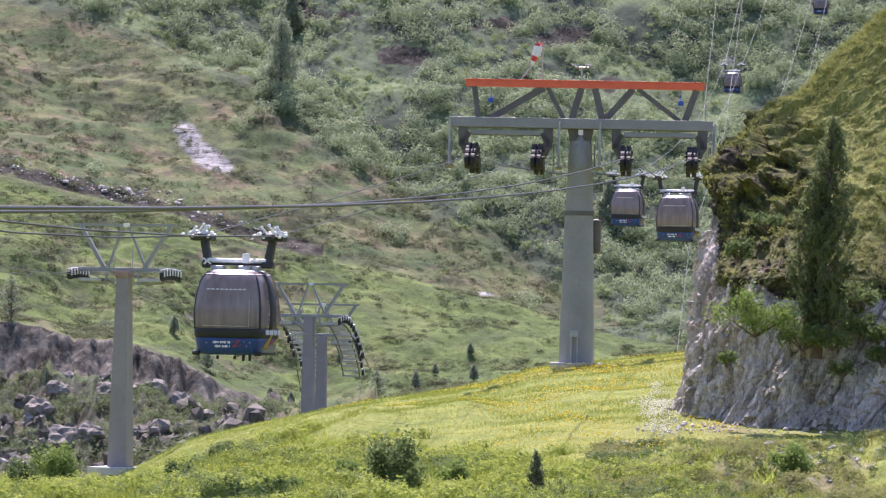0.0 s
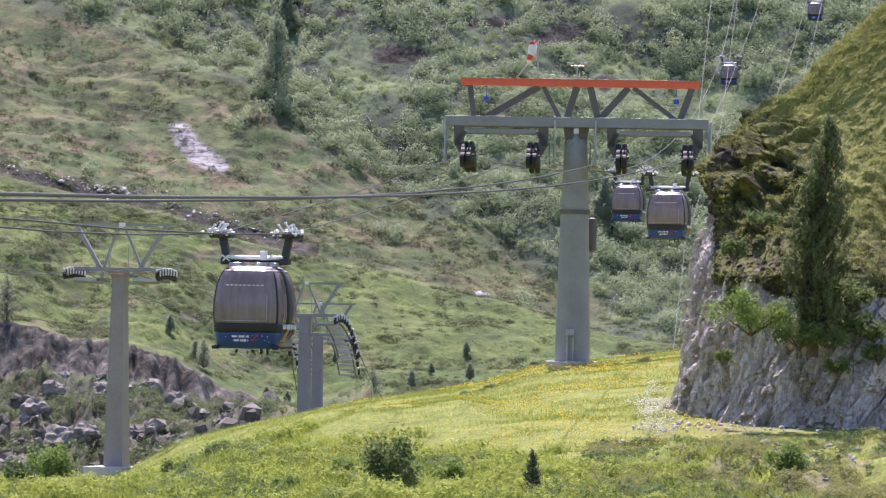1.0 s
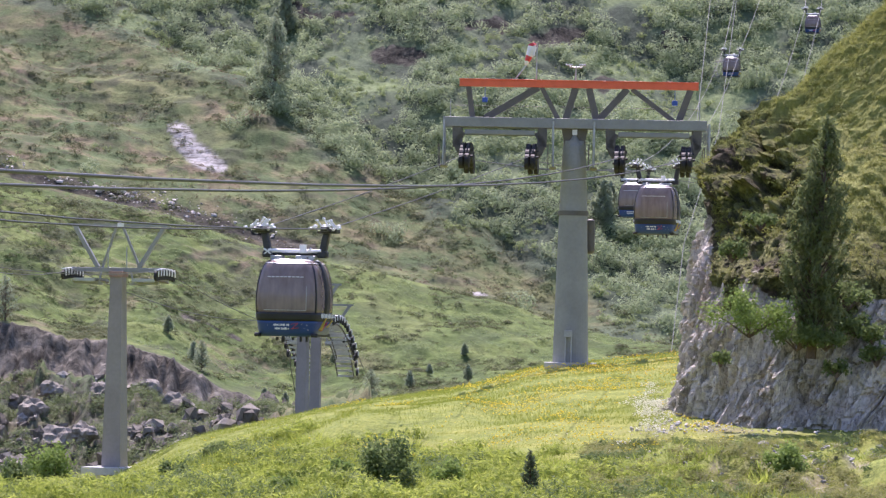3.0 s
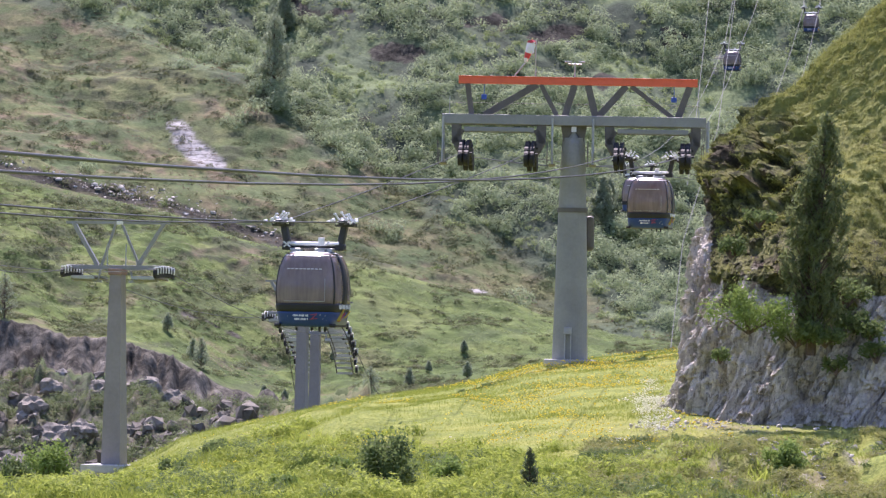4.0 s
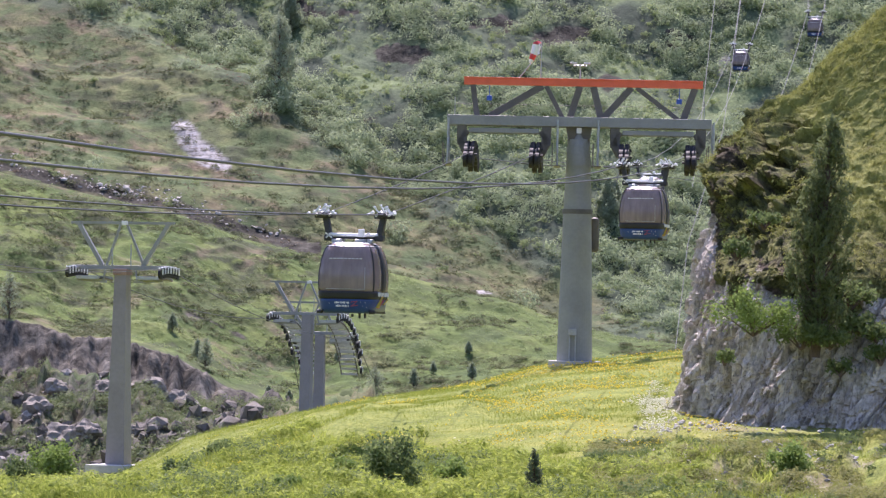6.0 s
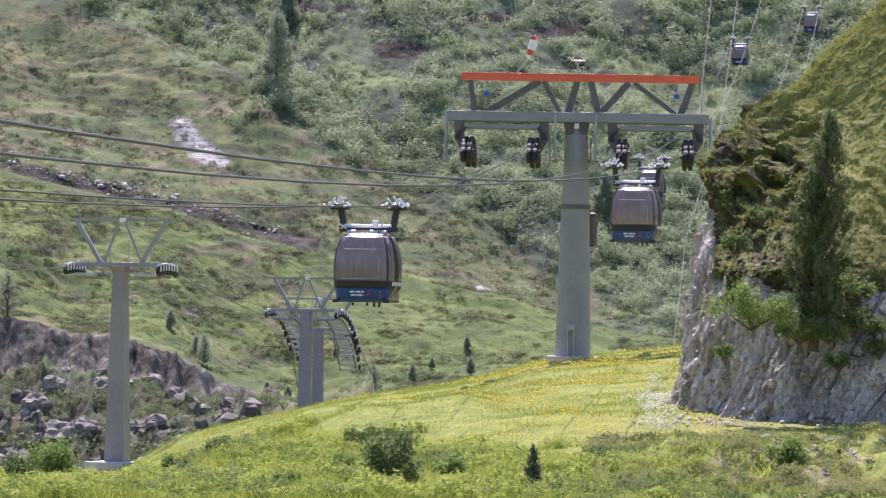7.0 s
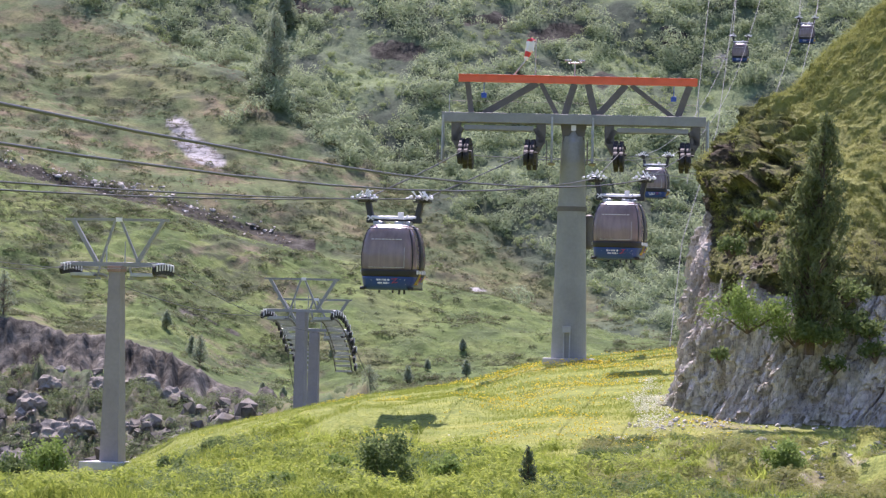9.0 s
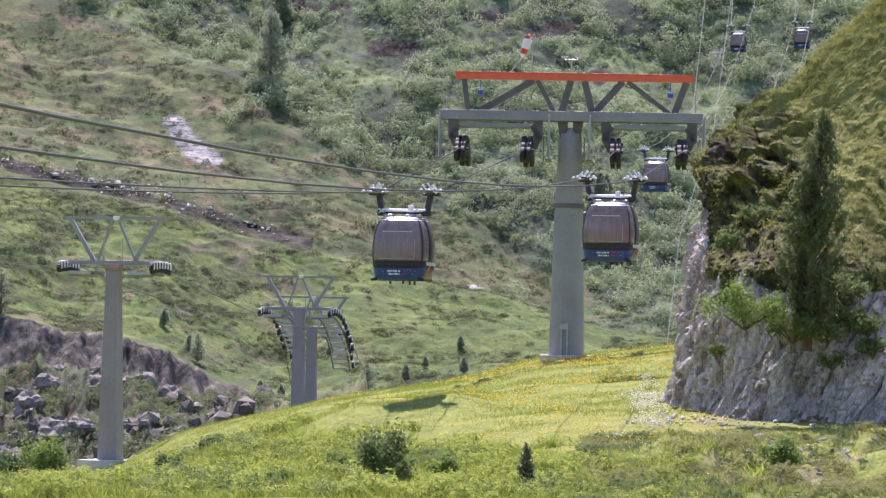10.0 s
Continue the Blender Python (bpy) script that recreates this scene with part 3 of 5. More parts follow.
def build_crag():
    phi = np.concatenate([np.linspace(math.radians(135), math.radians(168), 60), np.linspace(math.radians(168.2), math.radians(262), 640), np.linspace(math.radians(262.5), math.radians(300), 60)])
    hh = np.concatenate([np.linspace(-1.6, 9, 180), np.linspace(9.06, 19.5, 115)])
    P, H = np.meshgrid(phi, hh)
    X, Y, Z = crag_surface(P, H)
    # running length round the wall
    arc = np.concatenate([[0], np.cumsum(np.hypot(np.diff(X[60]), np.diff(Y[60])))])[None, :] + 0 * H
    left = 1 - smooth01(P, math.radians(203), math.radians(219))
    foot = 8.2 * left + 5.2 * (1 - left) + 0.6 * fbm(arc / 2.2, 0 * H, 3, 92)
    wall = 1 - smooth01(H, foot + 0.3, foot + 2.2)
    # leaning upright ribs and joints, over a few broad bays
    lean = arc - 0.27 * H
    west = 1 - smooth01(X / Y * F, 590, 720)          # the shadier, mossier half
    d = wall * (0.5 * fbm(lean / 3.0, H / 6, 3, 31) + 0.3 * np.abs(fbm(lean / 0.9, H / 5, 3, 32)) + 0.16 * np.abs(fbm(lean / 0.33, H / 2.6, 3, 49)) + 0.06 * fbm(arc / 0.2, H / 0.5, 2, 33))
    ca = lean / 0.5 + 0.9 * fbm(arc / 1.5, H / 2.5, 2, 38)
    ch = H / 1.7 + 0.9 * fbm(arc / 1.2, H / 1.6, 2, 39)
    d = d + wall * (0.2 * vnoise(np.floor(ca), np.floor(ch + 0.5 * np.floor(ca)), 40) + 0.09 * vnoise(np.floor(ca * 2.3), np.floor(ch * 1.6), 45))
    d = d - wall * 0.35 * smooth01(np.abs(fbm(lean / 1.3, H / 5.5, 2, 46)), 0.1, 0.0)
    cb = lean / 0.24 + 1.2 * fbm(arc / 0.8, H / 0.9, 2, 105)
    cv = H / 0.42 + 1.3 * fbm(arc / 0.9, H / 0.8, 2, 106) + 0.37 * np.floor(cb)
    d = d + wall * (0.1 * vnoise(np.floor(cb), np.floor(cv), 107) - 0.05 * (cv - np.floor(cv)))
    ledge = np.sin(H * 2.1 + 1.7 * fbm(arc / 3, H / 3, 2, 34)) * (0.04 + 0.14 * smooth01(H, 4.0, 6.0) * (1 - left)) * wall
    # turf steps: rounded treads that overhang dark earth
    top = 1 - wall
    step = (H + 1.5 * fbm(arc / 3.0, H / 4, 4, 47) + 0.1 * (arc - 20)) / 1.25
    saw = step - np.floor(step)
    strong = smooth01(fbm(arc / 2.6, H / 2.4, 3, 48) + 0.3 * west, -0.2, 0.35) * (1 - 0.8 * smooth01(H, 12.2, 13.5))
    tread = np.interp(saw, [0, 0.1, 0.55, 0.8, 1.0], [-0.5, -0.3, 0.5, 0.35, -0.5])
    mound = top * ((0.18 + 0.14 * west) * fbm(arc / 2.0, H / 1.6, 3, 35) + (0.2 * west * (1 - smooth01(H, 11, 13)) + 0.16) * np.abs(fbm(arc / 0.45, H / 0.35, 3, 36)) + (0.35 + 0.95 * west) * strong * tread)
    rec = -0.9 * np.exp(-((P - math.radians(247)) / 0.07) ** 2) * smooth01(H, 2.5, 4) * (1 - smooth01(H, 7, 8.5))
    D = d + ledge + mound + rec
    nx, ny = np.cos(P), np.sin(P)
    X, Y = X + nx * D, Y + ny * D
    Z = Z + 0.3 * mound + 0.25 * ledge + top * 0.1 * fbm(arc / 0.5, H / 0.5, 2, 93)
    co = np.stack([X, Y, Z], -1).reshape(-1, 3)
    nr, nc = P.shape
    i = np.arange(nr - 1)[:, None] * nc + np.arange(nc - 1)[None, :]
    quads = np.stack([i, i + 1, i + nc + 1, i + nc], -1).reshape(-1, 4)
    ob = fast_mesh("cliff", co, quads, M_CLIFF, False)
    tagged(ob, "grey limestone crag with mossy ledges and a grassy top", "cliff", kind="structure")
    turf = smooth01(H + 0.9 * fbm(arc / 1.6, H / 1.2, 3, 37), foot - 0.7, foot + 0.7)
    turf = np.maximum(turf, 0.6 * (ledge > 0.1) * (1 - left) * smooth01(H, 2.5, 4))
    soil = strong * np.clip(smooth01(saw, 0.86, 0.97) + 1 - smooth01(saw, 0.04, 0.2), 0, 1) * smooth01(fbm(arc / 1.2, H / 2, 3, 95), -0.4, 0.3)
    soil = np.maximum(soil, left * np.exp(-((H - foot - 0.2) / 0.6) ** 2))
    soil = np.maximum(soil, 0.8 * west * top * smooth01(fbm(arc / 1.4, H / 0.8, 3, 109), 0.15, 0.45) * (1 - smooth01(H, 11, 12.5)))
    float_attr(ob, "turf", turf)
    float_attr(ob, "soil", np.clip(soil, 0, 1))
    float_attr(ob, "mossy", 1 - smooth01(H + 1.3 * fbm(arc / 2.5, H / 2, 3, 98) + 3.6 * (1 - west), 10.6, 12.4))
    return X, Y, Z, turf * (1 - soil), P, H


CRAG = build_crag()


# ---- stuff: grass, flowers, shrubs, boulders ----
RNG = np.random.default_rng(7)


def blades(name, pts, size, mat, label, category, per=6, spread=0.16, lean=0.5):
    """Tufts of grass: each point gets a few narrow, bent-over triangles."""
    n = len(pts) * per
    base = np.repeat(pts, per, 0) + np.c_[RNG.normal(0, spread, (n, 2)), np.zeros(n)]
    hgt = np.repeat(size, per) * RNG.uniform(0.5, 1.15, n)
    ang = RNG.uniform(0, 2 * math.pi, n)
    wd = hgt * RNG.uniform(0.05, 0.1, n)
    side = np.c_[np.cos(ang), np.sin(ang), np.zeros(n)] * wd[:, None]
    tip = base + np.c_[RNG.normal(0, lean, n) * hgt, RNG.normal(0, lean, n) * hgt, hgt]
    base[:, 2] -= 0.04
    co = np.stack([base - side, base + side, tip], 1).reshape(-1, 3)
    tri = np.arange(n * 3).reshape(-1, 3)
    ob = fast_mesh(name, co, tri, mat, False)
    return tagged(ob, label, category, kind="stuff")


def ico(sub, seed, rough=0.35):
    """A lumpy ball of unit size as arrays."""
    bm = bmesh.new()
    bmesh.ops.create_icosphere(bm, subdivisions=sub, radius=1.0)
    rnd = random.Random(seed)
    off = Vector((rnd.uniform(-9, 9), rnd.uniform(-9, 9), rnd.uniform(-9, 9)))
    for v in bm.verts:
        v.co *= 1 + rough * noise.noise(v.co * 1.4 + off) + rough * 0.8 * noise.noise(v.co * 3.1 + off)
    bm.verts.index_update()
    co = np.array([v.co[:] for v in bm.verts])
    tri = np.array([[v.index for v in f.verts] for f in bm.faces])
    bm.free()
    return co, tri


def scatter(name, pts, radius, flat, mat, label, category, sub=1, rough=0.35, smooth=False, kinds=6, leaves=0, spin=False):
    """Many lumps, each at a point with its own size and turn, joined into one mesh."""
    shapes = [ico(sub, 50 + k, rough) for k in range(kinds)]
    cos, tris, off = [], [], 0
    for k in range(kinds):
        p = pts[k::kinds]
        r = radius[k::kinds]
        if not len(p):
            continue
        co, tri = shapes[k]
        a = RNG.uniform(0, 2 * math.pi, len(p))
        ca, sa = np.cos(a)[:, None], np.sin(a)[:, None]
        tilt = RNG.uniform(-1.5, 1.5, len(p)) if spin else np.zeros(len(p))
        cb, sb = np.cos(tilt)[:, None], np.sin(tilt)[:, None]
        y0, z0 = co[None, :, 1] * cb - co[None, :, 2] * sb, co[None, :, 1] * sb + co[None, :, 2] * cb
        q = np.stack([co[None, :, 0] * ca - y0 * sa, co[None, :, 0] * sa + y0 * ca, z0], -1)
        st = RNG.uniform(0.75, 1.3, (len(p), 1, 3)) * np.array([1, 1, flat])
        q = q * st * r[:, None, None] + p[:, None, :]
        cos.append(q.reshape(-1, 3))
        tris.append((tri[None] + (np.arange(len(p)) * len(co))[:, None, None] + off).reshape(-1, 3))
        off += len(p) * len(co)
    co, tri = np.concatenate(cos), np.concatenate(tris)
    if leaves:
        # ragged sprays standing out of each lump
        k = RNG.integers(0, len(pts), len(pts) * leaves)
        d = RNG.normal(0, 1, (len(k), 3))
        d[:, 2] = np.abs(d[:, 2]) * 0.9
        d /= np.linalg.norm(d, axis=1)[:, None]
        q, f = leaf_cloud(pts[k] + d * radius[k][:, None] * np.array([1.0, 1.0, flat]) * RNG.uniform(0.85, 1.2, (len(k), 1)), radius[k] * 0.36, 0.6)
        f = np.concatenate([f[:, :3], f[:, [0, 2, 3]]]) + len(co)
        co, tri = np.concatenate([co, q]), np.concatenate([tri, f])
    ob = fast_mesh(name, co, tri, mat, smooth)
    return tagged(ob, label, category, kind="stuff")


def leaf_cloud(pts, size, up=0.0, normals=None, slim=0.5):
    """Small quads round each point, turned at random or to the given normals: corners and faces."""
    n = len(pts)
    if normals is None:
        d1 = RNG.normal(0, 1, (n, 3)) + np.array([0, 0, up])
        d1 /= np.linalg.norm(d1, axis=1)[:, None]
        d2 = np.cross(d1, RNG.normal(0, 1, (n, 3)))
    else:
        d1 = np.cross(normals, RNG.normal(0, 1, (n, 3)))
        d1 /= np.linalg.norm(d1, axis=1)[:, None]
        d2 = np.cross(normals, d1)
    d2 /= np.linalg.norm(d2, axis=1)[:, None]
    s = (size * RNG.uniform(0.6, 1.3, n))[:, None]
    co = np.stack([pts - d1 * s, pts + d2 * s * slim, pts + d1 * s, pts - d2 * s * slim], 1).reshape(-1, 3)
    return co, np.arange(n * 4).reshape(-1, 4)


def leafy_bushes(name, pts, r, flat, per, leaf, mat, label, category="shrubs", lobes=1):
    """Bushes of loose leaves: each point carries a dome, or a heap of smaller domes, of small turned triangles."""
    if lobes > 1:
        k = np.repeat(np.arange(len(pts)), lobes)
        d = RNG.normal(0, 1, (len(k), 3))
        d /= np.linalg.norm(d, axis=1)[:, None]
        d[:, 2] = np.abs(d[:, 2])
        pts = pts[k] + d * (r[k] * RNG.uniform(0.45, 0.75, len(k)))[:, None] * np.array([1, 1, flat])
        r = r[k] * RNG.uniform(0.32, 0.58, len(k))
        per = per / lobes
    k = np.repeat(np.arange(len(pts)), np.maximum(4, (per * (r / np.mean(r)) ** 1.6)).astype(int))
    d = RNG.normal(0, 1, (len(k), 3))
    d /= np.linalg.norm(d, axis=1)[:, None]
    d[:, 2] = np.abs(d[:, 2]) if lobes == 1 else d[:, 2] * 0.8 + 0.2
    turn = np.arctan2(d[:, 1], d[:, 0])
    lump = 1 + 0.18 * np.sin(3 * turn + k * 1.7) + 0.14 * np.sin(5 * turn + 6 * d[:, 2] + k * 2.9)
    q = pts[k] + d * (r[k] * lump * RNG.uniform(0.65, 1.05, len(k)))[:, None] * np.array([1, 1, flat])
    co, f = leaf_cloud(q, leaf * (0.6 + 0.4 * r[k] / np.mean(r)), 0, d + np.array([0, 0, 0.5]) + RNG.normal(0, 0.3, (len(k), 3)))
    co = co.reshape(-1, 4, 3)[:, :3].reshape(-1, 3)      # far leaves are single triangles
    return tagged(fast_mesh(name, co, np.arange(len(co)).reshape(-1, 3), mat, False), label, category, kind="stuff")


def ground_points(n, ulo, uhi, ylo, yhi, keep, power=1.0):
    u = RNG.uniform(ulo, uhi, n)
    y = ylo + (yhi - ylo) * RNG.uniform(0, 1, n) ** power
    x = u / F * y
    ok = keep(u, y, x)
    u, y, x = u[ok], y[ok], x[ok]
    return np.c_[x, y, terrain(u, y)], u, y


def off_crag(x, y):
    x, y = x / CRAG_K, y / CRAG_K
    xs = x - (y - 150) * 0.085
    return (np.abs((xs - CRAG_X) / (CRAG_A + 0.3)) ** 4.5 + np.abs((y - CRAG_Y) / (CRAG_B + 0.3)) ** 4.5) > 1


def on_slope(a, b, y0, y1):
    """Where the bearing (a, b) meets the slope between two distances."""
    u, v = level(a, b)
    ys = np.linspace(y0, y1, 400)
    z = terrain(np.full(400, u), ys) / ys * F
    k = int(np.argmax(z >= v)) if np.any(z >= v) else 399
    return Vector((u / F * ys[k], ys[k], z[k] / F * ys[k]))


def build_stuff():
    # meadow grass: short on the level ground, long and shaggy on the bank
    p, u, y = ground_points(90000, -830, 830, 104, 216, lambda u, y, x: off_crag(x, y) & (fbm(x / 2.2, y / 2.2, 3, 41) > -0.75) & (y < crest_distance(u) + 4))
    inside = smooth01(herb_line(u, y), -3, 6)
    size = (0.1 + 0.09 * inside) * (1 + 0.5 * fbm(p[:, 0] / 3, p[:, 1] / 3, 2, 42))
    blades("meadow_grass", p, np.clip(size, 0.05, 0.3), M_GRASS, "sunlit long yellow-green meadow grass", "grass", 5, 0.2, 0.65)
    p, u, y = ground_points(26000, -800, 640, 106, 170, lambda u, y, x: off_crag(x, y) & (fbm(x / 1.1, y / 2.2, 4, 73) > 0.2) & (herb_line(u, y) > -4))
    blades("long_grass", p, np.clip(0.22 + 0.12 * fbm(p[:, 0], p[:, 1], 2, 75), 0.1, 0.42), M_HERB, "darker long grass in shaggy clumps", "grass", 6, 0.1, 0.6)
    # rank herbs in rounded clumps on the bank
    p, u, y = ground_points(15000, -820, 460, 105, 175, lambda u, y, x: (0.9 * fbm(x / 1.3, y / 3, 4, 59) + 0.05 * np.clip(herb_line(u, y), -14, 5) > 0.1) & (herb_line(u, y) > -7))
    r = np.clip(RNG.gamma(2.2, 0.085, len(p)) + 0.08, 0.1, 0.6)
    leafy_bushes("meadow_herbs", p, r, 0.95, 34, 0.06, M_HERB, "leafy green herbs in the long grass", "herbs", 3)
    p, u, y = ground_points(2600, -820, 460, 105, 165, lambda u, y, x: (fbm(x / 2.0, y / 4, 3, 96) > 0.2) & (herb_line(u, y) > 1))
    leafy_bushes("docks_and_nettles", p, RNG.uniform(0.2, 0.65, len(p)), 1.0, 48, 0.065, M_BUSH, "darker tall herbs standing between the grasses", "herbs", 3)
    # buttercups, thickest on the level ground before the mast
    p, u, y = ground_points(16000, -420, 520, 124, 200, lambda u, y, x: off_crag(x, y) & (y < crest_distance(u) - 5) & (0.7 * fbm(x / 2.2, y / 8, 4, 43) + 0.45 * smooth01(y, 118, 150) * smooth01(u, -260, 60) > RNG.uniform(0.3, 0.95, len(u))))
    p[:, 2] += RNG.uniform(0.08, 0.2, len(p))
    scatter("buttercups", p, RNG.uniform(0.018, 0.042, len(p)), 0.6, M_YELLOW, "scattered yellow buttercup flowers in the grass", "flowers", 0, 0.1)
    p, u, y = ground_points(2000, 20, 470, 150, 196, lambda u, y, x: off_crag(x, y) & (y < crest_distance(u) - 3) & (0.8 * fbm(x / 1.2, y / 6, 3, 100) + smooth01(u, 20, 180) * smooth01(y, 150, 180) > RNG.uniform(0.25, 1.4, len(u))))
    p[:, 2] += RNG.uniform(0.06, 0.18, len(p))
    scatter("hawkweed", p, RNG.uniform(0.018, 0.04, len(p)), 0.6, M_HAWKWEED, "deep yellow hawkweed flowers on the level ground", "flowers", 0, 0.1)
    p, u, y = ground_points(5200, -500, 800, 106, 170, lambda u, y, x: off_crag(x, y) & (0.5 * fbm(x / 3, y / 5, 3, 44) > RNG.uniform(0.2, 1.0, len(u))))
    q, u, y = ground_points(15000, 300, 480, 126, 172, lambda u, y, x: off_crag(x, y) & (np.exp(-((u - 372) / 40) ** 2 - ((y - 142) / 10) ** 2) + 0.5 * fbm(x / 0.7, y / 2, 3, 63) > RNG.uniform(0.3, 1.2, len(u))))
    p = np.concatenate([p, q])
    p[:, 2] += RNG.uniform(0.1, 0.22, len(p))
    scatter("white_flowers", p, RNG.uniform(0.014, 0.04, len(p)), 0.5, M_WHITEFLOWER, "small white umbel flowers in the meadow", "flowers", 0, 0.1)
    # grass on the crag
    X, Y, Z, turf, P, H = CRAG
    w = ((turf > 0.55) & (P > math.radians(150))).ravel()
    n = 52000
    idx = RNG.choice(np.flatnonzero(w & (H > 10.4 + 1.2 * fbm(P * 9, H / 2, 2, 99) - 3.8 * smooth01(X / Y * F, 590, 720)).ravel()), n)
    q = np.c_[X.ravel()[idx], Y.ravel()[idx], Z.ravel()[idx]] + RNG.normal(0, 0.05, (n, 3))
    blades("crag_grass", q, RNG.uniform(0.04, 0.11, n), M_DRYGRASS, "short tufted olive grass on the crag", "grass", 4, 0.1, 0.8)
    idx = RNG.choice(np.flatnonzero(w & (H > 7.0).ravel()), 2600)
    q = np.c_[X.ravel()[idx], Y.ravel()[idx], Z.ravel()[idx]]
    leafy_bushes("turf_cushions", q, np.clip(RNG.gamma(2, 0.05, len(q)) + 0.05, 0.07, 0.3), 0.6, 22, 0.045, M_CUSHION, "olive-green cushions of grass and dwarf shrubs on the crag", "grass")
    low = np.flatnonzero(w & (H < 11.5).ravel())
    idx = RNG.choice(low, 800)
    q = np.c_[X.ravel()[idx], Y.ravel()[idx], Z.ravel()[idx]]
    leafy_bushes("crag_tufts", q, np.clip(RNG.gamma(2, 0.07, len(q)) + 0.06, 0.08, 0.4), 0.8, 26, 0.05, M_TUFT, "mossy tufts and dwarf shrubs on the crag's ledges", "shrubs")

    # alder scrub on the far mountainside, in rounded thickets with open grass between
    def thicket(u, y, x, scale, seed, bias):
        d = smooth01(terrain(u, y) / y * F - spur_line(u), -25, 25)
        return fbm(x / scale, y / (scale * 1.4), 3, seed) + 1.5 * d - 1.5 + bias - 1.6 * outcrop(u, terrain(u, y) / y * F) > RNG.uniform(-0.12, 0.12, len(u))
    p, u, y = ground_points(5200, -830, 830, 508, 640, lambda u, y, x: thicket(u, y, x, 9, 51, 0.42))
    r = np.clip(RNG.gamma(3.2, 0.38, len(p)) + 0.4, 0.7, 2.9)
    leafy_bushes("alder_scrub", p, r, 0.95, 190, 0.2, M_SHRUB, "dense green alder thickets on the mountainside", "shrubs", 7)
    p, u, y = ground_points(11000, -830, 830, 508, 640, lambda u, y, x: thicket(u, y, x, 5, 97, 0.4))
    leafy_bushes("willow_scrub", p, np.clip(RNG.gamma(2.0, 0.2, len(p)) + 0.25, 0.3, 1.2), 0.8, 34, 0.15, M_WILLOW, "light green low willow bushes on the mountainside", "shrubs", 3)
    # low heath and bilberry on the open spur, thickest on the risers of the terraces
    def risers(u, y, x, cut_at):
        z = terrain(u, y)
        f, m = terrace(x, y, z, (y < 450) * 1.0, (y > 450) * 1.0)
        return fbm(x / 4.5, z / 1.3, 4, 71) + 0.5 * smooth01(f, 0.45, 0.8) > cut_at
    p, u, y = ground_points(24000, -830, 760, 504, 632, lambda u, y, x: risers(u, y, x, 0.2 - 0.3 * smooth01(u, -300, -100)) & (terrain(u, y) / y * F < spur_line(u) + 40))
    leafy_bushes("bilberry_scrub", p, np.clip(RNG.gamma(2, 0.15, len(p)) + 0.15, 0.2, 1.0), 0.6, 20, 0.14, M_BILBERRY, "dark green bilberry clumps on the open spur", "shrubs")
    p, u, y = ground_points(12000, -830, 560, 506, 625, lambda u, y, x: (fbm(x / 7, y / 7, 4, 52) > 0.0) & (terrain(u, y) / y * F < spur_line(u) + 20))
    leafy_bushes("alpine_heath", p, RNG.uniform(0.15, 0.45, len(p)), 0.6, 10, 0.12, M_HEATH, "low reddish-green heath bushes on the slope")
    p, u, y = ground_points(17000, -830, 460, 381, 438, lambda u, y, x: risers(u, y, x, 0.22 + 0.3 * smooth01(u, -330, -60) * smooth01(y, 392, 410)))
    leafy_bushes("slope_scrub", p, np.clip(RNG.gamma(2, 0.1, len(p)) + 0.1, 0.12, 0.75), 0.6, 20, 0.1, M_BILBERRY, "dark green bilberry clumps on the nearer slope", "shrubs")
    p, u, y = ground_points(13000, -830, 460, 381, 440, lambda u, y, x: fbm(x / 6, y / 6, 4, 53) > -0.1)
    leafy_bushes("slope_bushes", p, RNG.uniform(0.1, 0.36, len(p)), 0.6, 10, 0.09, M_WILLOW, "low green bushes on the nearer slope")
    # boulders under the rock band
    p, u, y = ground_points(2600, -830, -330, 332, 371, lambda u, y, x: fbm(x / 4, y / 9, 3, 54) + 0.3 * (1 - smooth01(u, -560, -400)) > 0.2)
    r = 0.12 + RNG.gamma(1.3, 0.3, len(p))
    scatter("boulder_scree", p, np.clip(r, 0.12, 1.6) * 0.6, 0.9, M_STONE, "grey broken boulders below a rock band", "boulders", 1, 0.8, False, 12, 0, True)
    p, u, y = ground_points(9500, -830, -230, 325, 372, lambda u, y, x: fbm(x / 3, y / 5, 3, 57) > -0.05)
    leafy_bushes("scree_bushes", p, np.clip(RNG.gamma(2, 0.15, len(p)) + 0.12, 0.15, 0.9), 0.8, 24, 0.1, M_SCREEBUSH, "green bushes between the boulders", "shrubs")
    ga = np.concatenate([RNG.uniform(-20, 520, 260), RNG.normal(225, 60, 160)])
    gb = np.interp(ga, [-50, 0, 160, 300, 480, 560], [285, 297, 337, 368, 424, 446]) + RNG.normal(-8, 8, len(ga))
    p = np.array([on_slope(a, b, 462, 560)[:] for a, b in zip(ga, gb)])
    scatter("gully_stones", p, np.clip(RNG.gamma(1.0, 0.08, len(p)) + 0.04, 0.05, 0.6), 0.7, M_PALE, "pale stones in a dry gully", "boulders", 1, 0.7, False, 9, 0, True)
    # heather, stones and earth on the near bank
    p, u, y = ground_points(5200, 260, 830, 105, 131, lambda u, y, x: fbm(x / 0.8, y / 2, 3, 58) > 0.1)
    leafy_bushes("low_heather", p, np.clip(RNG.gamma(2, 0.07, len(p)) + 0.06, 0.08, 0.4), 0.75, 30, 0.05, M_HEATHER, "low brownish heather between stones on the bank", "shrubs")
    p, u, y = ground_points(1500, 250, 830, 106, 130, lambda u, y, x: fbm(x / 1.0, y / 2.5, 3, 103) > 0.15)
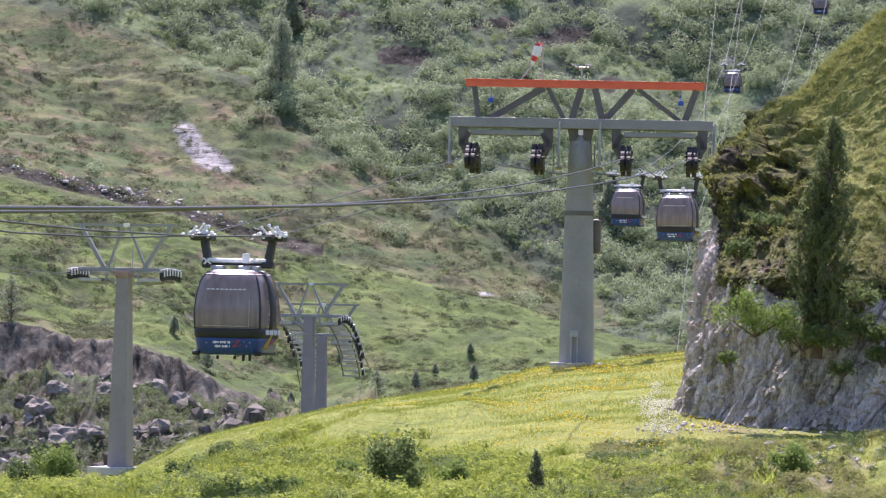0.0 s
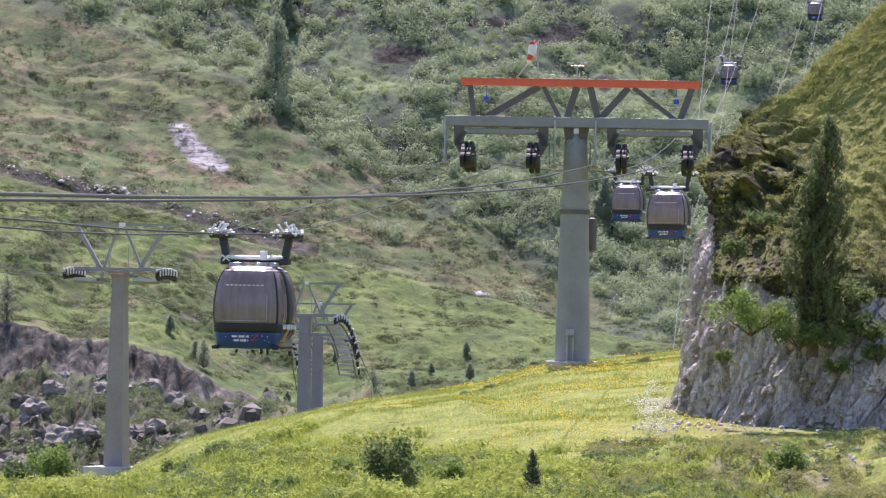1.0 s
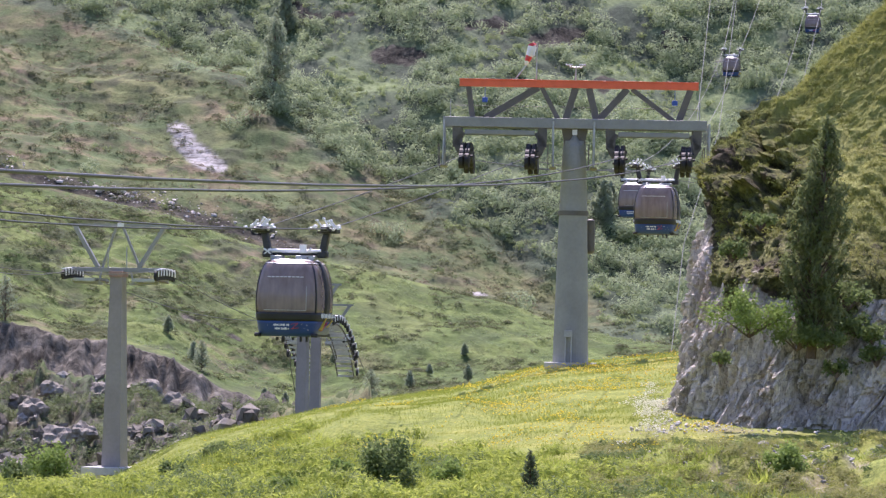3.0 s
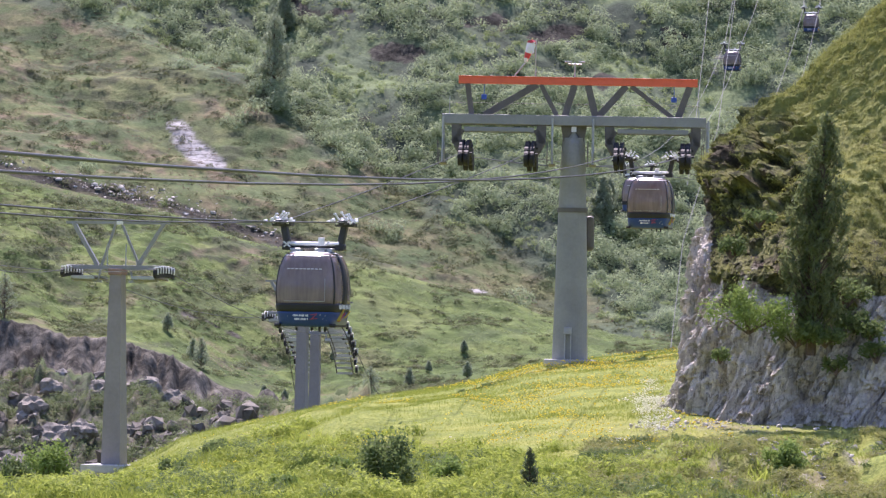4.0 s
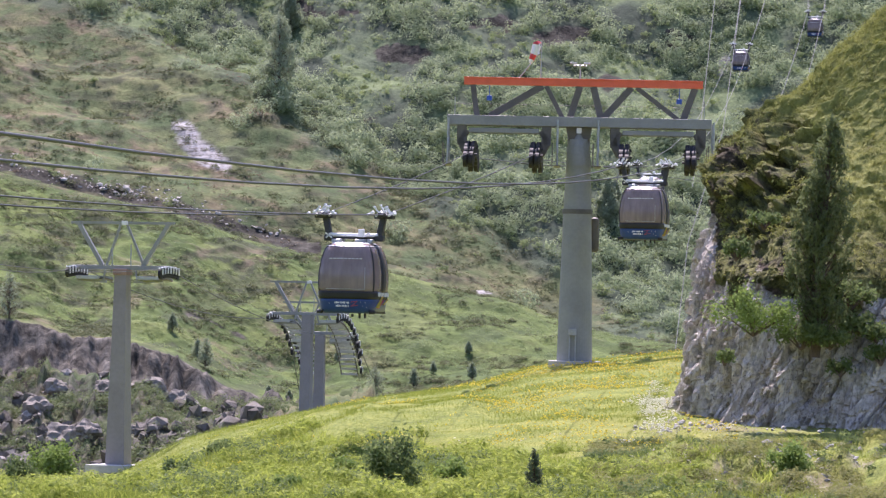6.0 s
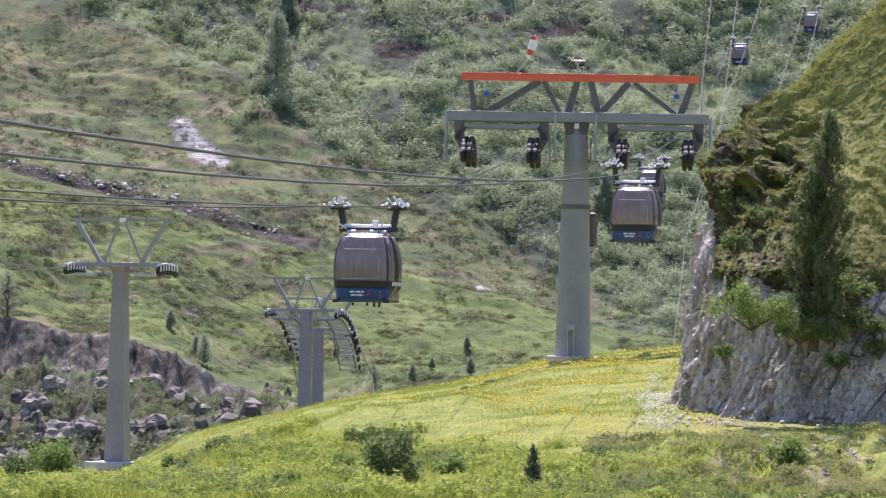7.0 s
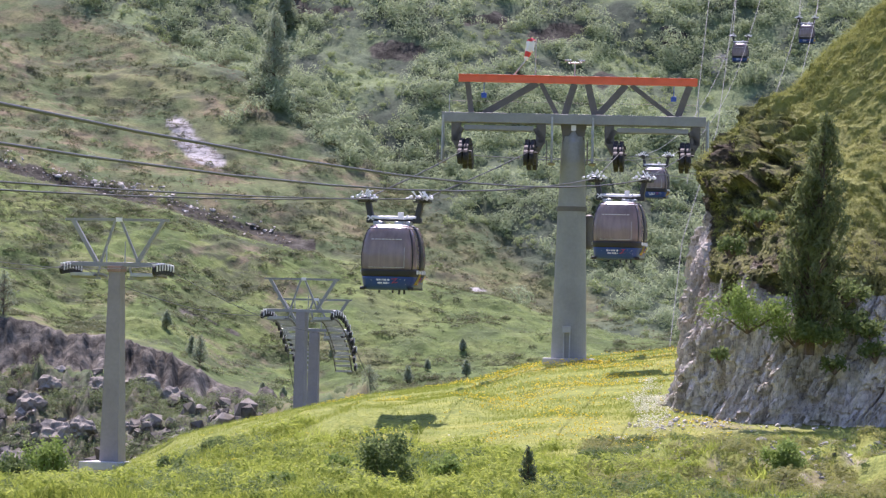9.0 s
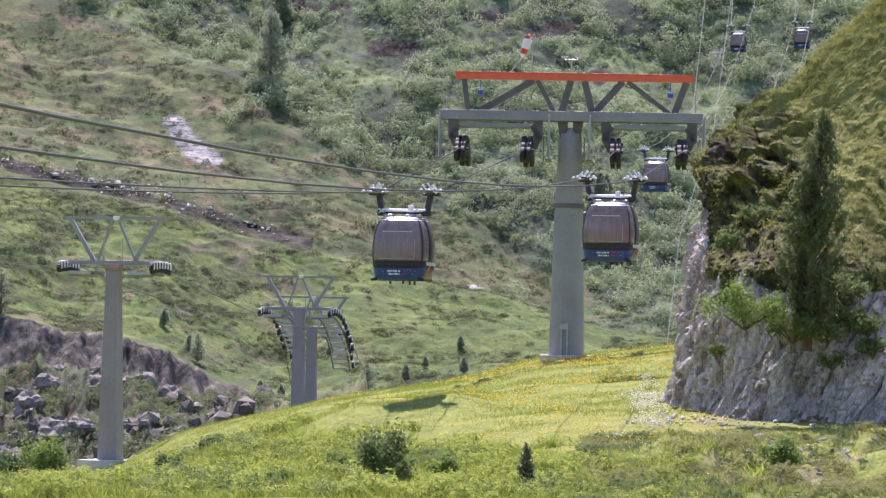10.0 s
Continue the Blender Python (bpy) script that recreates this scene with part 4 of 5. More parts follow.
    leafy_bushes("bank_shrubs", p, np.clip(RNG.gamma(2, 0.07, len(p)) + 0.08, 0.1, 0.42), 0.9, 40, 0.05, M_BUSH, "small dark green shrubs on the stony bank", "shrubs", 3)
    p, u, y = ground_points(420, 330, 830, 107, 126, lambda u, y, x: fbm(x / 1.2, y / 3, 3, 104) > 0.1)
    scatter("bank_rocks", p, np.clip(RNG.gamma(1.5, 0.035, len(p)) + 0.04, 0.05, 0.17), 0.75, M_BANKROCK, "grey rocks breaking through the turf of the bank", "stones", 1, 0.7, False, 8, 0, True)
    p, u, y = ground_points(9000, 300, 830, 108, 165, lambda u, y, x: off_crag(x, y) & ((np.exp(-((u - 400) / 30) ** 2 - ((y - 145) / 8) ** 2) + 0.3 * fbm(x / 1.1, y / 2.5, 3, 61) > RNG.uniform(0.45, 1.3, len(u))) | ((y < 126) & (fbm(x / 0.9, y / 3, 3, 56) > 0.5))))
    q, u, y = ground_points(2600, 340, 760, 126, 142, lambda u, y, x: off_crag(x, y) & (np.exp(-((y - 137) / 3) ** 2) + 0.4 * fbm(x / 0.9, y / 2, 3, 62) > RNG.uniform(0.5, 1.4, len(u))))
    q[:, 2] += 0.04
    p = np.concatenate([p, q])
    scatter("loose_stones", p, np.clip(RNG.gamma(1.0, 0.02, len(p)) + 0.016, 0.018, 0.16), 0.7, M_PALE, "loose pale stones at the foot of the crag", "stones", 0, 0.5, False, 6, 0, True)


build_stuff()


# ---- single plants and rocks ----
def bush(name, at, rx, rz, leaves, leaf, mat, label):
    at = Vector(at)
    e = thing(name, Matrix.Translation(at), label, "bush")
    bm = bmesh.new()
    rnd = random.Random(int(abs(at.x) * 100))
    clumps = []
    for _ in range(11):
        a, r = rnd.uniform(0, 2 * math.pi), rnd.uniform(0.2, 0.85) * rx
        q = Vector((math.cos(a) * r, math.sin(a) * r, rnd.uniform(0.35, 0.95) * rz * (1.1 - 0.5 * r / rx)))
        clumps.append(q)
        tube(bm, (0, 0, -0.1), q * 0.6, 0.035, 0.02, 6)
        tube(bm, q * 0.6, q, 0.02, 0.008, 6)
    part("stems", bm, M_BARK, e)
    c = np.array([clumps[k] for k in RNG.integers(0, 11, leaves)])
    pts = c + RNG.normal(0, 1, (leaves, 3)) * np.array([rx, rx, rz]) * 0.17
    pts[:, 2] = np.abs(pts[:, 2])
    co, q = leaf_cloud(pts, leaf)
    ob = fast_mesh("foliage", co, q, mat, False)
    ob.parent = e
    return e


def conifer(name, at, h, w, needles, leaf, mat, label, sweep=(0.1, 0.9), bare=0.06, tilt=0.0, taper=0.8):
    """A tapered trunk with whorls of limbs that sweep up, each carrying needle sprays along its outer part."""
    at = Vector(at)
    e = thing(name, Matrix.Translation(at) @ pose(0, 0, 0, 0, tilt, 0), label, "tree")
    rnd = random.Random(int(at.length * 10))
    bm = bmesh.new()
    tube(bm, (0, 0, -0.3), (0, 0, h * 0.5), 0.022 * h, 0.014 * h, 9)
    tube(bm, (0, 0, h * 0.5), (0, 0, h * 0.98), 0.014 * h, 0.003 * h, 9)
    part("trunk", bm, M_BARK, e)
    bm = bmesh.new()
    tube(bm, (0, 0, bare * h), (0, 0, h * 0.97), 0.012 * h, 0.003 * h, 6)
    sprays, weight = [], []
    z = bare * h
    while z < 0.97 * h:
        reach = w / 2 * (1 - z / h) ** taper * (0.65 + 0.35 * min(1, z / (0.25 * h))) + 0.02 * w
        for _ in range(7):
            a, r = rnd.uniform(0, 2 * math.pi), reach * rnd.uniform(0.55, 1.25)
            q = Vector((math.cos(a) * r, math.sin(a) * r, z + r * rnd.uniform(*sweep)))
            tube(bm, (0, 0, z), q, 0.006 * h * (1 - z / h) + 0.006, 0.004, 5)
            for k in (0.4, 0.6, 0.78, 0.92, 1.04):
                sprays.append(Vector((0, 0, z)).lerp(q, k) + Vector((0, 0, 0.12 * r * k * k)))
                weight.append(r * k)
        z += 0.034 * h * rnd.uniform(0.8, 1.2)
    part("branchwork", bm, M_BARK, e)
    s = np.array([v[:] for v in sprays])
    wt = np.array(weight) / sum(weight)
    pts = s[RNG.choice(len(s), needles, p=wt)] + RNG.normal(0, 1, (needles, 3)) * np.array([0.03 * w, 0.03 * w, 0.042 * w])
    co, q = leaf_cloud(pts, leaf * 1.5, 1.1, None, 0.25)
    ob = fast_mesh("needles", co, q, mat, False)
    ob.parent = e
    return e


def rock(name, at, r, flat, mat, label, seed, sub=3):
    co, tri = ico(sub, seed, 0.45)
    ob = fast_mesh(name, co * np.array([r, r, r * flat]), tri, mat, False)
    ob.matrix_basis = Matrix.Translation(at)
    return tagged(ob, label, "boulder")


def on_ground(a, b, y):
    p = spot(a, b, y)
    return Vector((p.x, p.y, height_at(p.x, p.y)))


def build_plants():
    conifer("stone_pine", spot(1436, 615, 136.6), 7.8, 2.3, 11000, 0.08, M_NEEDLE, "tall slender dark green stone pine on the crag's ledge", (0.9, 1.8), 0.03, 3.0, 0.95)
    bush("light_green_bush", spot(1326, 588, 136.2), 1.35, 1.35, 4200, 0.055, M_LEAF, "light green leafy bush growing from the rock")
    for a, y, rx, rz, n in ((690, 114, 0.95, 1.35, 4600), (90, 128, 0.75, 1.35, 2600), (1400, 117, 0.7, 0.65, 2400), (385, 146, 0.6, 0.6, 1500), (310, 136, 0.55, 0.6, 1300), (500, 113, 0.5, 0.5, 1100), (30, 124, 0.6, 0.8, 1500), (1190, 112, 0.45, 0.35, 800), (605, 121, 0.5, 0.55, 1100), (790, 117, 0.5, 0.6, 1200)):
        bush("meadow_bush", on_ground(a, 800, y), rx, rz, n, 0.06, M_BUSH if n in (4600, 1300, 1500) else M_LEAF, "dense green bush standing in meadow grass")
    for a, b, y, rx, rz, n in ((1410, 612, 136.3, 0.9, 0.8, 1900), (1462, 612, 136.3, 0.8, 0.7, 1500), (1500, 540, 137.6, 0.9, 0.8, 1600), (1545, 600, 136.9, 0.8, 0.6, 1300), (1512, 585, 137.2, 0.7, 0.7, 900), (1552, 640, 136.6, 0.6, 0.6, 700), (1295, 455, 138.0, 0.5, 0.6, 700), (1345, 400, 139.0, 0.6, 0.5, 700), (1480, 660, 136.4, 0.5, 0.5, 500), (1275, 640, 136.6, 0.4, 0.4, 400)):
        bush("crag_shrub", spot(a, b, y), rx, rz, n, 0.07, M_BUSH, "dark green shrub clinging to the rock")
    conifer("sapling_spruce", on_ground(938, 860, 112.6), 1.2, 0.5, 800, 0.045, M_DARKNEEDLE, "small dark spruce sapling in the meadow")
    for a, b, h in ((357, 652, 2.7), (342, 640, 2.0), (656, 706, 2.9), (298, 588, 1.7), (828, 672, 1.6), (725, 686, 1.7), (468, 708, 1.1), (505, 712, 1.1), (8, 625, 4.2), (822, 628, 1.2), (590, 640, 1.0), (760, 660, 1.0)):
        conifer("slope_spruce", on_slope(a, b, 381, 440), h, h * 0.62, 900, 0.09, M_LARCH, "small dusky green spruce on the grassy slope")
    for a, b, h in ((485, 165, 10.5), (505, 62, 6.5), (1068, 402, 6.5), (1078, 380, 4.5)):
        conifer("mountain_larch", on_slope(a, b, 505, 640), h, h * 0.55, 6000, 0.15, M_LARCH, "dusky green conifer high on the mountainside")
    for a, y, r, s in ((105, 350, 2.2, 3), (60, 358, 1.7, 4), (150, 345, 1.4, 5), (310, 362, 1.6, 6), (25, 345, 1.6, 7), (265, 366, 1.5, 8), (180, 364, 1.6, 9), (90, 366, 1.3, 12), (235, 350, 0.9, 14)):
        p = on_ground(a, 700, y)
        rock("boulder", p + Vector((0, 0, 0.2 * r)), r * 0.75, 0.8, M_STONE, "large grey weathered boulder in the scree", s)


build_plants()


# ---- the twin-rope lift's mast ----
MAST_Y = 187.0


def build_mast():
    base = on_ground(1010, 637, MAST_Y)
    base.x = spot(1012, 500, MAST_Y).x
    e = thing("lift_mast", Matrix.Translation(base) @ pose(0, 0, 0, 0, 0, -1.5), "grey steel lift mast with an orange-red top beam", "lift mast")
    k = MAST_Y / F
    top = spot(1012, 225, MAST_Y).z - base.z          # underside of the cross arm
    bm = bmesh.new()
    tube(bm, (0, 0, -0.3), (0, 0, 0.635 * top), 0.80, 0.63, 40)
    part("lower_shaft", bm, M_STEEL, e)
    bm = bmesh.new()
    tube(bm, (0, 0, 0.635 * top), (0, 0, 0.655 * top), 0.68, 0.68, 40)
    part("flange", bm, M_STEELD, e)
    bm = bmesh.new()
    tube(bm, (0, 0, 0.65 * top), (0, 0, 0.95 * top), 0.625, 0.5, 40)
    part("upper_shaft", bm, M_STEEL, e)
    bm = bmesh.new()
    tube(bm, (0, 0, 0.86 * top), (0, 0, top), 0.42, 0.82, 4)
    bmesh.ops.rotate(bm, verts=bm.verts, cent=(0, 0, 0), matrix=Matrix.Rotation(radians(45), 3, "Z"))
    for v in bm.verts:
        v.co.y *= 0.6
    part("head", bm, M_STEELD, e, "flared dark steel mast head")
    bm = bmesh.new()
    tube(bm, (0, -0.16, 0.84 * top), (0, -0.26, 0.93 * top), 0.47, 0.32, 24)
    tube(bm, (0, -0.26, 0.93 * top), (0, -0.34, 0.975 * top), 0.32, 0.06, 24)
    part("shaft_tip", bm, M_STEEL, e)
    bm = bmesh.new()
    box(bm, (0, -0.46, 0.985 * top), (0.22, 0.03, 0.24), 0.005)
    part("number_plate", bm, M_WHITE, e)
    bm = bmesh.new()
    box(bm, (0, 0, 0.02), (2.3, 2.3, 0.3), 0.03)
    part("foundation", bm, M_CONCRETE, e)
    bm = bmesh.new()
    box(bm, (-0.12, -0.83, 1.45), (0.36, 0.22, 0.3), 0.02)
    part("switch_box", bm, M_GALV, e)
    for dx in (-0.24, 0.02):
        bm = bmesh.new()
        tube(bm, (dx, -0.84, 0.0), (dx, -0.82, 1.32), 0.03)
        part("conduit", bm, M_GALV, e)
    # cross arm: two long plates with walkway between
    zl, half = top, 5.85
    for dy in (-0.55, 0.55):
        bm = bmesh.new()
        box(bm, (0, dy, zl + 0.22), (2 * half, 0.16, 0.44), 0.02)
        part("arm_beam", bm, M_STEEL, e)
    bm = bmesh.new()
    box(bm, (0, 0, zl + 0.3), (2 * half - 0.1, 0.94, 0.05))
    part("walkway", bm, M_GALV, e)
    zu = (spot(1012, 153, MAST_Y).z - base.z)
    bm = bmesh.new()
    box(bm, (0.15, 0, zu + 0.17), (10.6, 0.34, 0.3), 0.02)
    box(bm, (0.15, 0, zu + 0.335), (10.62, 0.42, 0.05), 0.01)
    part("top_beam", bm, M_ORANGE, e, "orange-red top beam")
    for xa, xb, w in ((-4.55, -4.85, 0.24), (-4.0, -1.75, 0.3), (-0.75, -1.6, 0.2), (-0.42, -0.1, 0.3), (0.95, 0.5, 0.3), (1.05, 2.2, 0.3), (4.4, 2.4, 0.2), (4.6, 5.0, 0.3)):
        bm = bmesh.new()
        bar(bm, (xa, 0, zl + 0.42), (xb + 0.1, 0, zu + 0.02), w, 0.22, 0.015, (0, 1, 0))
        part("strut", bm, M_STEELD, e)
    # hangers, sheave trains and their catwalk posts
    cols = [(a - 1012) * k for a in (822, 937, 1093, 1210)]
    for side in (0, 1):
        xa, xb = cols[2 * side], cols[2 * side + 1]
        bm = bmesh.new()
        for dy in (-0.5, 0.5):
            bar(bm, (xa - 0.1, dy, zl - 0.22), (xb + 0.1, dy, zl - 0.22), 0.16, 0.2, 0.01)
        part("yoke", bm, M_STEEL, e)
        for x, s in ((xa, -1), (xb, 1)):
            for dy in (-0.5, 0.5):
                bm = bmesh.new()
                bar(bm, (x + 0.45 * s, dy, zl + 0.02), (x + 0.42 * s, dy, zl - 0.85), 0.14, 0.42, 0.02)
                bar(bm, (x + 0.2 * s, dy, zl - 0.2), (x + 0.55 * s, dy, zl - 0.8), 0.14, 0.24, 0.02)
                bar(bm, (x + 0.5 * s, dy, zl - 0.7), (x + 0.2 * s, dy, zl - 1.25), 0.14, 0.3, 0.02)
                part("bracket", bm, M_STEELD, e)
            for dy in np.linspace(-2.9, 2.9, 10):
                drop = 0.07 * dy * dy
                for dx in (-0.13, 0.13):
                    bm = bmesh.new()
                    wheel(bm, (x + dx + 0.02 * dy, dy, zl - 1.02 - drop), (1, -0.12, 0), 0.34, 0.17)
                    part("sheave", bm, M_RUBBER, e, "black rubber-lined sheave")
            bm = bmesh.new()
            for dy in np.linspace(-2.5, 2.5, 5):
                drop = 0.07 * dy * dy
                box(bm, (x, dy, zl - 0.98 - drop), (0.1, 0.95, 0.2), 0.02)
                tube(bm, (x - 0.3, dy, zl - 0.95 - drop), (x + 0.3, dy, zl - 0.95 - drop), 0.05)
            part("rocker", bm, M_BLACK, e)
            for dx in (-0.1, 0.1):
                bm = bmesh.new()
                bar(bm, (x + dx, -3.1, zl - 0.85), (x + dx * 0.6, -3.3, zl - 1.25), 0.06, 0.07, 0.01)
                part("guide_shoe", bm, M_BLACK, e)
    for a in (781, 974, 1046, 1249):
        x = (a - 1012) * k
        for dy in (-0.8, 0.8):
            bm = bmesh.new()
            tube(bm, (x, dy, zl + 0.3), (x, dy, zl - 1.75), 0.05, n=8)
            part("catwalk_post", bm, M_GALV, e)
        bm = bmesh.new()
        box(bm, (x, 0, zl - 1.75), (0.3, 2.6, 0.03))
        for dy in (-1.3, 1.3):
            bar(bm, (x - 0.22, dy, zl - 1.75), (x - 0.22, dy, zl - 0.75), 0.04)
        bar(bm, (x - 0.22, -1.3, zl - 0.8), (x - 0.22, 1.3, zl - 0.8), 0.04)
        part("catwalk", bm, M_STEELD, e)
    for x in (-5.6, 5.6):
        bm = bmesh.new()
        tube(bm, (x * 0.99, 0.5, zl + 0.4), (x * 0.99, 0.5, zl + 1.3), 0.02, n=6)
        part("rail_post", bm, M_GALV, e)
    bm = bmesh.new()
    tube(bm, (-5.55, 0.5, zl + 1.0), (5.55, 0.5, zl + 1.0), 0.008, n=6)
    part("handrail", bm, M_STEELD, e)
    for x in (-4.02, 4.42):
        bm = bmesh.new()
        box(bm, (x, 0.3, zu - 0.55), (0.24, 0.24, 0.22), 0.03)
        tube(bm, (x, 0.3, zu - 0.44), (x, 0.3, zu + 0.02), 0.02, n=6)
        part("signal_lamp", bm, M_SIGNBLUE, e, "blue plastic box")
    # ladder cage panel behind the shaft
    bm = bmesh.new()
    box(bm, (0.78, 0.55, 0.55 * top), (0.42, 0.5, 1.55), 0.15)
    part("cabinet", bm, M_STEELD, e)
    # wind gauge
    bm = bmesh.new()
    tube(bm, (0.0, 0, zu + 0.3), (0.0, 0, zu + 1.05), 0.035, n=6)
    tube(bm, (-0.3, 0, zu + 0.95), (0.3, 0, zu + 0.95), 0.03, n=6)
    for x in (-0.3, 0.3):
        for q in ((-0.1, 0), (0.1, 0), (0, 0.1)):
            bmesh.ops.create_uvsphere(bm, u_segments=8, v_segments=6, radius=0.055, matrix=Matrix.Translation((x + q[0], q[1], zu + 1.05)))
        tube(bm, (x, 0, zu + 0.95), (x, 0, zu + 1.05), 0.012, n=6)
    part("wind_gauge", bm, M_GALV, e, "cup wind gauge on a thin pole")
    # windsock pole
    bm = bmesh.new()
    tube(bm, (-1.75, 0, zu + 0.3), (-1.75, 0, zu + 2.0), 0.035, n=6)
    tube(bm, (-2.75, 0, zu + 0.3), (-1.8, 0, zu + 1.5), 0.028, n=6)
    part("windsock_pole", bm, M_GALV, e)
    return e, base, zl, zu, cols


MAST, MAST_BASE, ARM_Z, TOP_Z, COLS = build_mast()


def build_windsock():
    p = spot(936, 90, MAST_Y - 0.1)
    e = thing("windsock", Matrix.Translation(p), "red and white striped windsock hanging limp", "windsock")
    prof = [(0.08, 0.44, 0.12), (0.14, 0.3, 0.2), (0.1, 0.08, 0.19), (0.02, -0.14, 0.15), (-0.06, -0.36, 0.11), (-0.08, -0.52, 0.07)]
    for i, (a, b) in enumerate(zip(prof, prof[1:])):
        bm = bmesh.new()
        tube(bm, (a[0], 0, a[1]), (b[0], 0, b[1]), a[2], b[2], 12)
        part("stripe", bm, M_RED if i in (0, 3) else M_WHITE, e)
    bm = bmesh.new()
    tube(bm, (0.2, -0.1, -0.12), (0.24, -0.12, 0.36), 0.07, 0.05, 8)
    part("fold", bm, M_WHITE, e)
    return e


SOCK = build_windsock()


# ---- the older lift's masts ----
def build_old_mast(a, btop, bbase, y, w0, w1, yaw, arm, with_base=True, dense=1, back=1.1, drop=0.06, label="slim grey steel mast of an older lift with V-shaped headframe"):
    top, foot = spot(a, btop, y), spot(a, bbase, y)
    h = top.z - foot.z
    e = thing("old_lift_mast", Matrix.Translation((foot.x, foot.y, foot.z)) @ pose(0, 0, 0, 0, 0, yaw), label, "lift mast", "older lift masts")
    bm = bmesh.new()
    tube(bm, (0, 0, -0.6), (0, 0, h), w0 * 0.707, w1 * 0.707, 4)
    bmesh.ops.rotate(bm, verts=bm.verts, cent=(0, 0, 0), matrix=Matrix.Rotation(radians(45), 3, "Z"))
    part("shaft", bm, M_OLDSTEEL, e)
    if with_base:
        bm = bmesh.new()
        box(bm, (0, -0.3, 0.12), (2.4, 2.4, 0.4), 0.03)
        part("foundation", bm, M_CONCRETE, e)
    bm = bmesh.new()
    box(bm, (0, 0, h + 0.1), (arm, 0.32, 0.22), 0.02)
    part("cross_arm", bm, M_STEEL, e)
    zt = h + 2.35
    for xa, xb in ((-1.1, -2.45), (1.1, 2.5), (-0.88, -0.12), (1.15, 0.15)):
        bm = bmesh.new()
        bar(bm, (xa, 0, h + 0.2), (xb, 0, zt), 0.2 if abs(xb) > 1 else 0.12, None, 0.01)
        part("headframe_strut", bm, M_STEEL, e)
    bm = bmesh.new()
    bar(bm, (-2.85, 0, zt), (2.75, 0, zt), 0.13)
    part("top_rail", bm, M_STEEL, e)
    for xr in (-0.45, 0.55):
        bm = bmesh.new()
        tube(bm, (xr, -0.3, h + 0.2), (xr, -0.3, h + 1.25), 0.03, n=6)
        part("rail_post", bm, M_GALV, e)
    if with_base:
        bm = bmesh.new()
        box(bm, (0, 0, h - 0.12), (w1 * 1.25, w1 * 1.25, 0.3), 0.02)
        part("head_plate", bm, M_RUST, e, "reddish primed plate under the arm")
    for sx in (-1, 1):
        bm = bmesh.new()
        bar(bm, (sx * 0.75, -0.3, h - 0.62), (sx * arm * 0.46, -0.3, h - 0.55), 0.16, 0.12, 0.01)
        bar(bm, (sx * 0.95, -0.3, h - 0.62), (sx * 0.8, -0.3, h - 0.02), 0.08)
        part("work_platform", bm, M_STEEL, e)
    bm = bmesh.new()
    box(bm, (0.1, -0.1, zt), (0.34, 0.05, 0.2), 0.01)
    part("number_plate", bm, M_WHITE, e)
    for s in (-1, 1):
        x = s * arm / 2
        n = 3 + 4 * dense
        ys = np.linspace(-1.1, back, n)
        dip = lambda v: drop * v * v
        for yy in ys:
            bm = bmesh.new()
            wheel(bm, (x, yy, h - 0.12 - dip(yy)), (1, 0, 0), 0.25, 0.13, 14)
            part("sheave", bm, M_RUBBER, e)
            bm = bmesh.new()
            box(bm, (x + 0.12, yy - 0.02, h - 0.02 - dip(yy)), (0.05, 0.1, 0.3), 0.01)
            box(bm, (x, yy, h + 0.17 - dip(yy)), (0.24, 0.07, 0.05), 0.01)
            part("side_plate", bm, M_CHROME, e)
        for yy in np.linspace(-0.6, back, 15):
            bm = bmesh.new()
            bar(bm, (x - s * 0.25, yy, h - 0.4 - dip(yy)), (x - s * 1.5, yy, h - 0.4 - dip(yy)), 0.2, 0.15)
            part("catwalk_step", bm, M_GALV, e)
        for q in (0.25, 1.48):
            bm = bmesh.new()
            polytube(bm, [Vector((x - s * q, yy, h - 0.45 - dip(yy))) for yy in np.linspace(-0.6, back, 9)], 0.05)
            part("catwalk_rail", bm, M_STEELD, e)
    return e, h


OLD1, OLD1_H = build_old_mast(203, 478, 834, 212, 1.05, 0.6, -18, 5.0)
OLD2, OLD2_H = build_old_mast(534, 558, 742, 300, 0.8, 0.68, -16, 5.2, False, 2, 4.6, 0.12)
OLD3, OLD3_H = build_old_mast(557, 592, 742, 312, 0.8, 0.66, -9, 4.6, False, 2, 4.6, 0.12)


# ---- the twin-rope cabins ----
GAUGE, HALF_X, HALF_Y = 2.06, 1.01, 1.3
PROFILE = np.array([(-3.24, 0.84), (-3.12, 0.91), (-2.7, 0.965), (-2.3, 1.0), (-2.0, 1.0), (-1.6, 0.955), (-1.3, 0.885), (-1.1, 0.80), (-0.98, 0.70), (-0.93, 0.60)])


def hull(phi, z, out=0.0):
    k = float(np.interp(z, PROFILE[:, 0], PROFILE[:, 1]))
    c, s = math.cos(phi), math.sin(phi)
    n = 2 / 5.0
    return Vector((math.copysign(abs(c) ** n, c) * (HALF_X * k + out), math.copysign(abs(s) ** n, s) * (HALF_Y * k + out), z))


